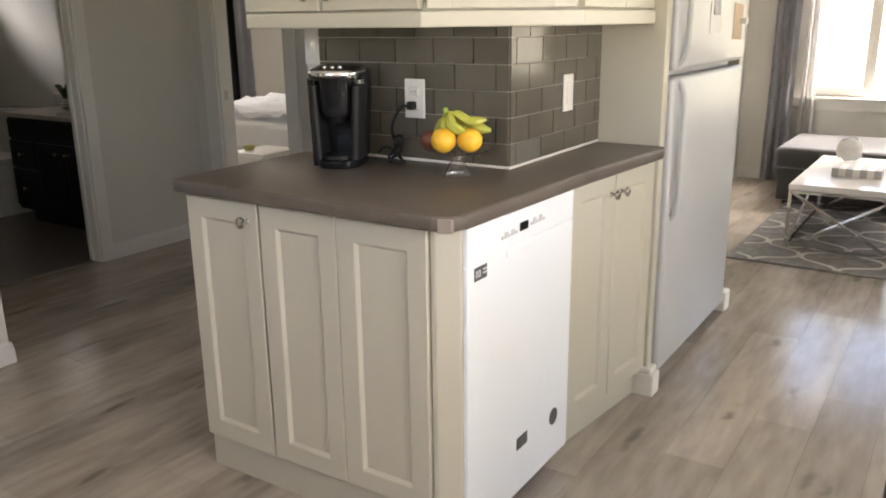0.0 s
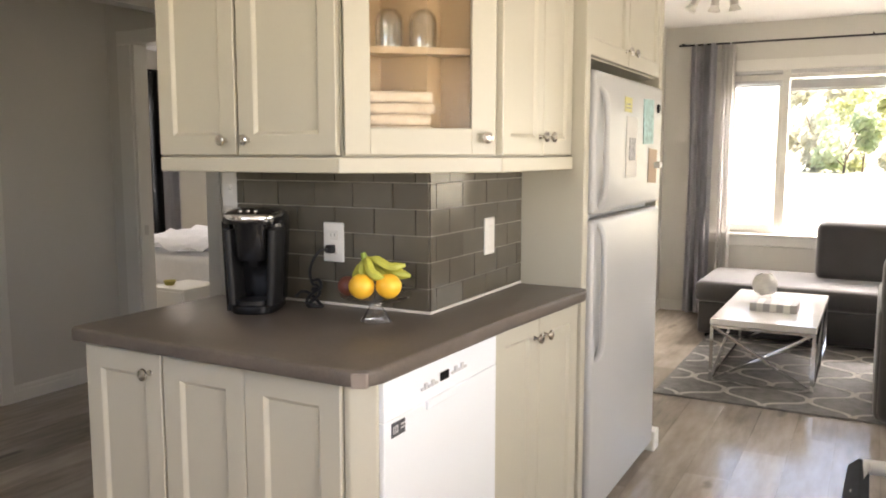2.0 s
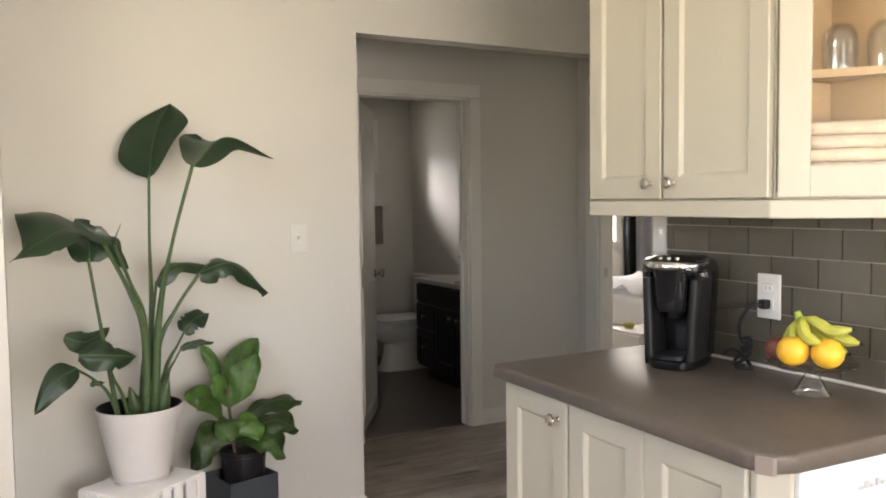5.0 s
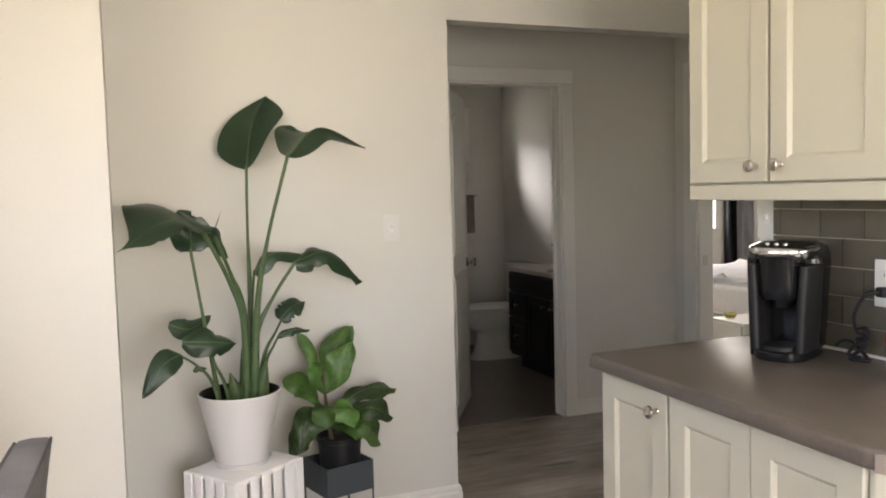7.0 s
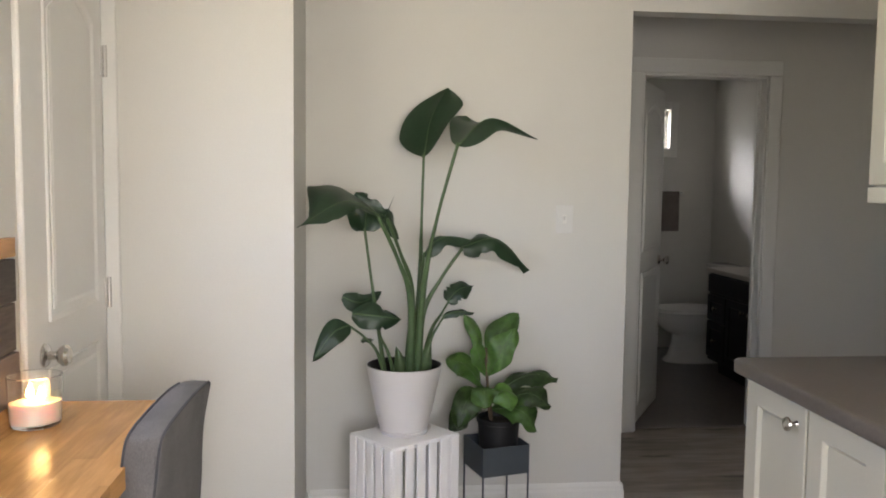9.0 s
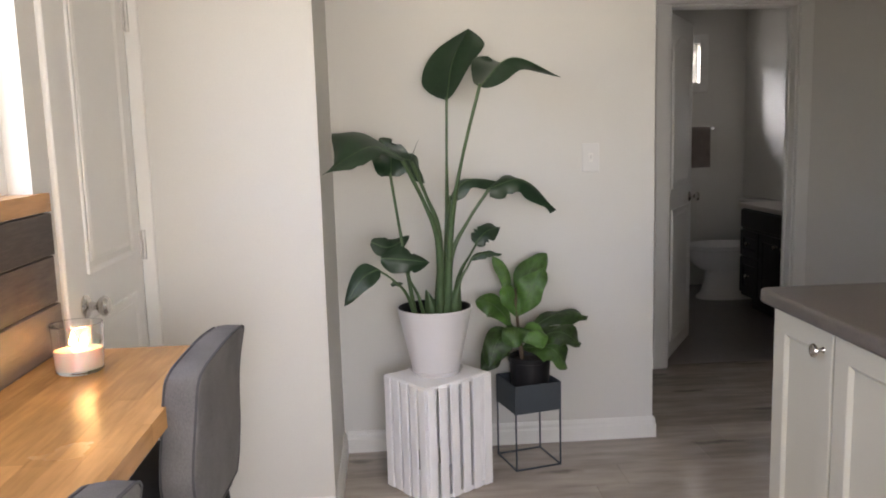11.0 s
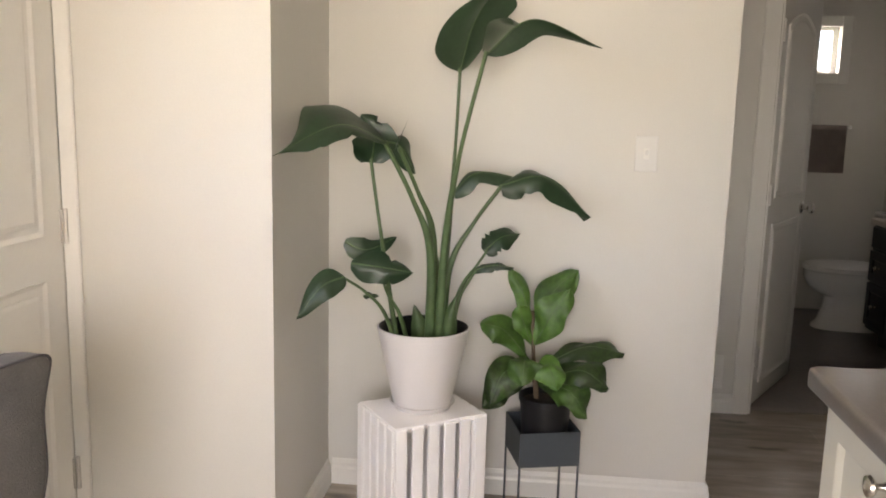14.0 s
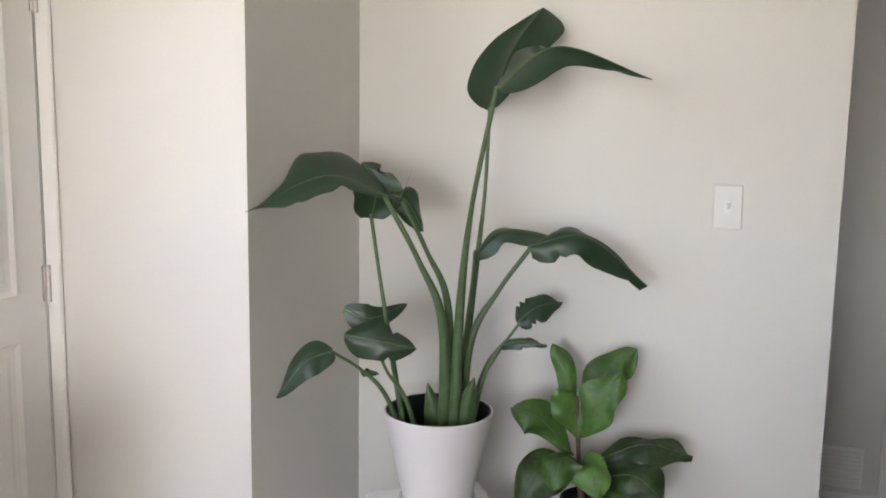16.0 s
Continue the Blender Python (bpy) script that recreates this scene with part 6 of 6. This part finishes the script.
part("false_drawer", box(-5.845, -4.615, VY - 0.019, VY - 0.001, 0.60, 0.725, 0.004, 1), ESP, van)

toi = thing("toilet", "white porcelain toilet with a closed lid", "toilet", (-6.22, 3.3, 0))
tc = (-6.22, 3.30)
part("pedestal", loft([(oval(0.25, 0.50, 2.6, cx=tc[0], cy=3.33), 0.0), (oval(0.245, 0.49, 2.6, cx=tc[0], cy=3.33), 0.02), (oval(0.22, 0.45, 2.5, cx=tc[0], cy=3.34), 0.05), (oval(0.195, 0.40, 2.4, cx=tc[0], cy=3.345), 0.15), (oval(0.19, 0.39, 2.4, cx=tc[0], cy=3.345), 0.215), (oval(0.25, 0.45, 2.3, cx=tc[0], cy=3.31), 0.245), (oval(0.32, 0.50, 2.2, cx=tc[0], cy=3.285), 0.285), (oval(0.355, 0.525, 2.2, cx=tc[0], cy=3.272), 0.34), (oval(0.35, 0.52, 2.2, cx=tc[0], cy=3.272), 0.372), (oval(0.37, 0.53, 2.2, cx=tc[0], cy=3.27), 0.385)]), PORC, toi, smooth=60)
part("seat", loft([(oval(0.37, 0.53, 2.2, cx=tc[0], cy=3.27), 0.387), (oval(0.38, 0.54, 2.2, cx=tc[0], cy=3.27), 0.395), (oval(0.37, 0.53, 2.2, cx=tc[0], cy=3.27), 0.405)]), PLASTIC_W, toi, smooth=50)
part("lid", loft([(oval(0.37, 0.53, 2.2, cx=tc[0], cy=3.27), 0.408), (oval(0.375, 0.535, 2.2, cx=tc[0], cy=3.27), 0.418), (oval(0.34, 0.50, 2.2, cx=tc[0], cy=3.27), 0.428)]), PLASTIC_W, toi, smooth=50)
part("tank", box(tc[0] - 0.20, tc[0] + 0.20, 3.50, 3.665, 0.36, 0.72, 0.02, 3), PORC, toi, smooth=50)
part("tank_lid", box(tc[0] - 0.21, tc[0] + 0.21, 3.49, 3.667, 0.722, 0.755, 0.01, 2), PORC, toi, smooth=50)
part("lever", tube([(tc[0] + 0.14, 3.50, 0.65), (tc[0] + 0.14, 3.478, 0.65), (tc[0] + 0.08, 3.476, 0.64)], 0.006, 8), CHROME, toi, "chrome flush lever", 60)

tr_ = thing("towel_rail", "chrome towel rail on the bathroom wall", "towel rail", (-6.72, 3.2, 1.3))
part("rail", tube([(-6.70, 2.80, 1.305), (-6.70, 3.388, 1.305)], 0.008, 10), CHROME, tr_, smooth=60)
for y in (2.81, 3.378):
    part("post", tube([(-6.748, y, 1.305), (-6.69, y, 1.305)], 0.011, 10), CHROME, tr_, smooth=60)
BTOW = material("brown_bath_towel", (0.33, 0.28, 0.25), 0.95, vary=0.2, scale=14, bump=1.0, bump_scale=240)
bt = bm_new()
rows = []
for j, (dx, z) in enumerate(((0.0, 1.02), (0.002, 1.15), (0.0, 1.28), (0.006, 1.312), (0.02, 1.318), (0.034, 1.312), (0.040, 1.28), (0.042, 1.15), (0.044, 0.99))):
    rows.append([bt.verts.new((-6.721 + dx + 0.004 * math.sin(i * 1.7 + j) * (0 if 2 < j < 6 else 1), 2.93 + 0.425 * i / 10, z)) for i in range(11)])
for a, b in zip(rows, rows[1:]):
    for i in range(10):
        bt.faces.new((a[i], a[i + 1], b[i + 1], b[i]))
bmesh.ops.solidify(bt, geom=bt.faces[:], thickness=0.008)
single("bath_towel", bt, BTOW, "brown bath towel folded over the chrome rail", "towel", smooth=60)
casing("window_bath", [(-6.75, -6.73, 2.98, 3.05, 1.60, 2.055), (-6.75, -6.73, 3.275, 3.345, 1.60, 2.055), (-6.75, -6.73, 3.05, 3.275, 1.985, 2.055), (-6.75, -6.73, 3.05, 3.275, 1.60, 1.675),
                       (-6.83, -6.79, 3.05, 3.08, 1.675, 1.985), (-6.83, -6.79, 3.235, 3.275, 1.675, 1.985), (-6.83, -6.79, 3.08, 3.235, 1.675, 1.70), (-6.83, -6.79, 3.08, 3.235, 1.96, 1.985)], "small white framed bathroom window")
pp = thing("potted_plant", "small green plant in a striped woven pot on the vanity", "plant", (-5.60, 3.56, 0.771))
WOV = material("striped_woven_pot", (0.45, 0.38, 0.30), 0.8, vary=0.4, scale=30, bump=0.6, bump_scale=120)
pc = (-5.60, 3.57, 0.771)
part("pot", lathe([(0, 0), (0.040, 0), (0.048, 0.03), (0.05, 0.075), (0.046, 0.076), (0.044, 0.065), (0, 0.065)], pc, 24), WOV, pp, smooth=40)
for k in range(3):
    part("band", lathe([(0.0485, 0.018 + k * 0.02), (0.0515, 0.02 + k * 0.02), (0.0515, 0.026 + k * 0.02), (0.0485, 0.028 + k * 0.02)], pc, 24), PAPER, pp)
rng = random.Random(6)
for k in range(9):
    a = k * 2.4
    b0_ = Vector(pc) + Vector((0.01 * math.cos(a), 0.01 * math.sin(a), 0.06))
    tp = b0_ + Vector((0.06 * math.cos(a), 0.06 * math.sin(a), 0.05 + 0.08 * rng.random()))
    part("leaf", leaf(b0_, (b0_ + tp) / 2 + Vector((0, 0, 0.03)), tp, 0.04, (0.4, -0.5, 0.7), 0.2, 1.1, 0.05, 0, k), LEAF2, pp, smooth=60)
sp = thing("soap_bottle", "small green-capped soap bottle on the vanity", "bottle", (-5.42, 3.58, 0.771))
part("bottle", lathe([(0, 0), (0.028, 0), (0.03, 0.01), (0.03, 0.09), (0.012, 0.11), (0.012, 0.12), (0, 0.12)], (-5.42, 3.60, 0.771), 20), PAPER, sp, smooth=40)
part("cap", lathe([(0.014, 0.121), (0.016, 0.16), (0.012, 0.175), (0, 0.176)], (-5.42, 3.60, 0.771), 16), LEAF2, sp, "green cap", 40)
THRESH = material("dark_threshold_strip", (0.20, 0.17, 0.15), 0.4, vary=0.1)
structure("trim_threshold", box(BX - 0.09, BX - 0.04, 2.236, 2.911, 0.0005, 0.006, 0.002, 1), THRESH, "thin metal strip across the bathroom doorway", "trim")

vent = thing("wall_vent", "white louvred wall register above the skirting", "vent", (BX, 2.02, 0.19))
part("frame", box(BX + 0.0005, BX + 0.008, 1.93, 2.10, 0.115, 0.275, 0.002, 1), TRIM, vent)
for k in range(8):
    part("louvre", box(BX + 0.0085, BX + 0.013, 1.945, 2.085, 0.130 + k * 0.0165, 0.139 + k * 0.0165), TRIM, vent)

# ---- bedroom seen past the worktop ----
strike = structure("trim_strike_plate", box(-4.2358, -4.234, HY + 0.025, HY + 0.055, 0.87, 0.93), STEEL, "nickel strike plate on the bedroom door jamb", "trim")
LINEN = material("white_cotton_bedding", (0.80, 0.80, 0.81), 0.9, vary=0.06, scale=10, bump=0.5, bump_scale=60)
bed = thing("bed", "bed with rumpled white bedding", "bed", (-5.4, 5.6, 0))
part("base", box(-6.3, -4.65, 4.75, 6.7, 0.12, 0.34, 0.01, 2), PAPER, bed)
part("mattress", box(-6.3, -4.66, 4.76, 6.69, 0.345, 0.585, 0.05, 4), LINEN, bed, smooth=60)
dv = bm_new()
N = 26
vs = [[dv.verts.new((-6.33 + 1.71 * i / N, 4.80 + 1.9 * j / N, 0.63 + 0.05 * noise.noise(Vector((i * 0.35, j * 0.35, 1))) + 0.03 * noise.noise(Vector((i * 0.9, j * 0.9, 4))) - 0.12 * (i in (0, N)))) for j in range(N + 1)] for i in range(N + 1)]
for i in range(N):
    for j in range(N):
        dv.faces.new((vs[i][j], vs[i + 1][j], vs[i + 1][j + 1], vs[i][j + 1]))
bmesh.ops.solidify(dv, geom=dv.faces[:], thickness=0.03)
part("duvet", dv, LINEN, bed, "rumpled white duvet", 70)
for x in (-6.2, -4.72):
    for y in (4.82, 6.6):
        part("leg", box(x, x + 0.05, y, y + 0.05, 0, 0.119), BLACKM, bed, "black leg")
ns = thing("nightstand", "white bedside box with a small dish on top", "nightstand", (-4.55, 4.4, 0))
part("body", box(-4.74, -4.41, 4.22, 4.58, 0.06, 0.45, 0.006, 2), TRIM, ns)
part("drawer", box(-4.73, -4.42, 4.205, 4.219, 0.26, 0.43, 0.003, 1), TRIM, ns)
for x in (-4.73, -4.46):
    for y in (4.25, 4.52):
        part("foot", box(x, x + 0.04, y, y + 0.04, 0, 0.06), TRIM, ns)
single("small_dish", lathe([(0, 0), (0.03, 0), (0.045, 0.03), (0.042, 0.031), (0.028, 0.006), (0, 0.006)], (-4.66, 4.33, 0.451), 20), YELLOW, "small gold dish on the white bedside box", "dish", smooth=40)
c1 = curtain("bedroom_curtain", "blue-grey bedroom curtain hanging to the floor", 0, 0.22, 0, 0.02, 2.2, 4, 0.03, CURT, 0.9)
c1.matrix_basis = pose(-6.93, 6.42, 0, 0, 0, 90)
c2 = curtain("bedroom_curtain", "dark brown bedroom curtain hanging to the floor", 0, 0.14, 0, 0.02, 2.2, 3, 0.03, ESP, 0.9)
c2.matrix_basis = pose(-6.93, 6.26, 0, 0, 0, 90)
bcr = thing("curtain_rod", "thin black curtain rod in the bedroom", "curtain rod", (-6.93, 5.7, 2.2))
part("rod", tube([(-6.93, 4.7, 2.208), (-6.93, 6.65, 2.208)], 0.009, 10), BLACKM, bcr, smooth=60)
for y in (4.75, 6.62):
    part("bracket", box(-7.0, -6.93, y - 0.006, y + 0.006, 2.212, 2.224), BLACKM, bcr)

# ---- laminate floor planks ----
floor = structure("floor", box(-7.1, 3.2, -0.09, -0.088, -0.006, -0.004), UNDER, "grey-brown oak laminate plank floor", "floor")
PW, PL, JOINT = 0.185, 1.22, 0.0009
plank_meshes = {}


def plank_mesh(w, length):
    key = (round(w, 3), round(length, 3))
    if key not in plank_meshes:
        plank_meshes[key] = mesh_of("plank", box(0, w - JOINT, 0, length - JOINT, -0.006, 0.0), PLANK)
    return plank_meshes[key]


rest = bm_new()
x, col = -7.1, 0
rng = random.Random(4)
count = 0
while x < 3.2:
    y = -0.085 - rng.random() * PL
    while y < 7.43:
        a, b = max(y, -0.085), min(y + PL, 7.43)
        if b - a > 0.03:
            near = -4.7 < x < 0.4 and a < 5.6
            if near and count < 290:
                p = new("plank", plank_mesh(PW, b - a))
                p.parent = floor
                p.matrix_basis = pose(x, a, 0)
                count += 1
            else:
                add_box(rest, x, x + PW - JOINT, a, b - JOINT, -0.006, 0.0)
        y += PL
    x += PW
far = new("planks", mesh_of("planks", rest, PLANK))
far.parent = floor
tagged(far, "far grey-brown laminate planks", kind="stuff")
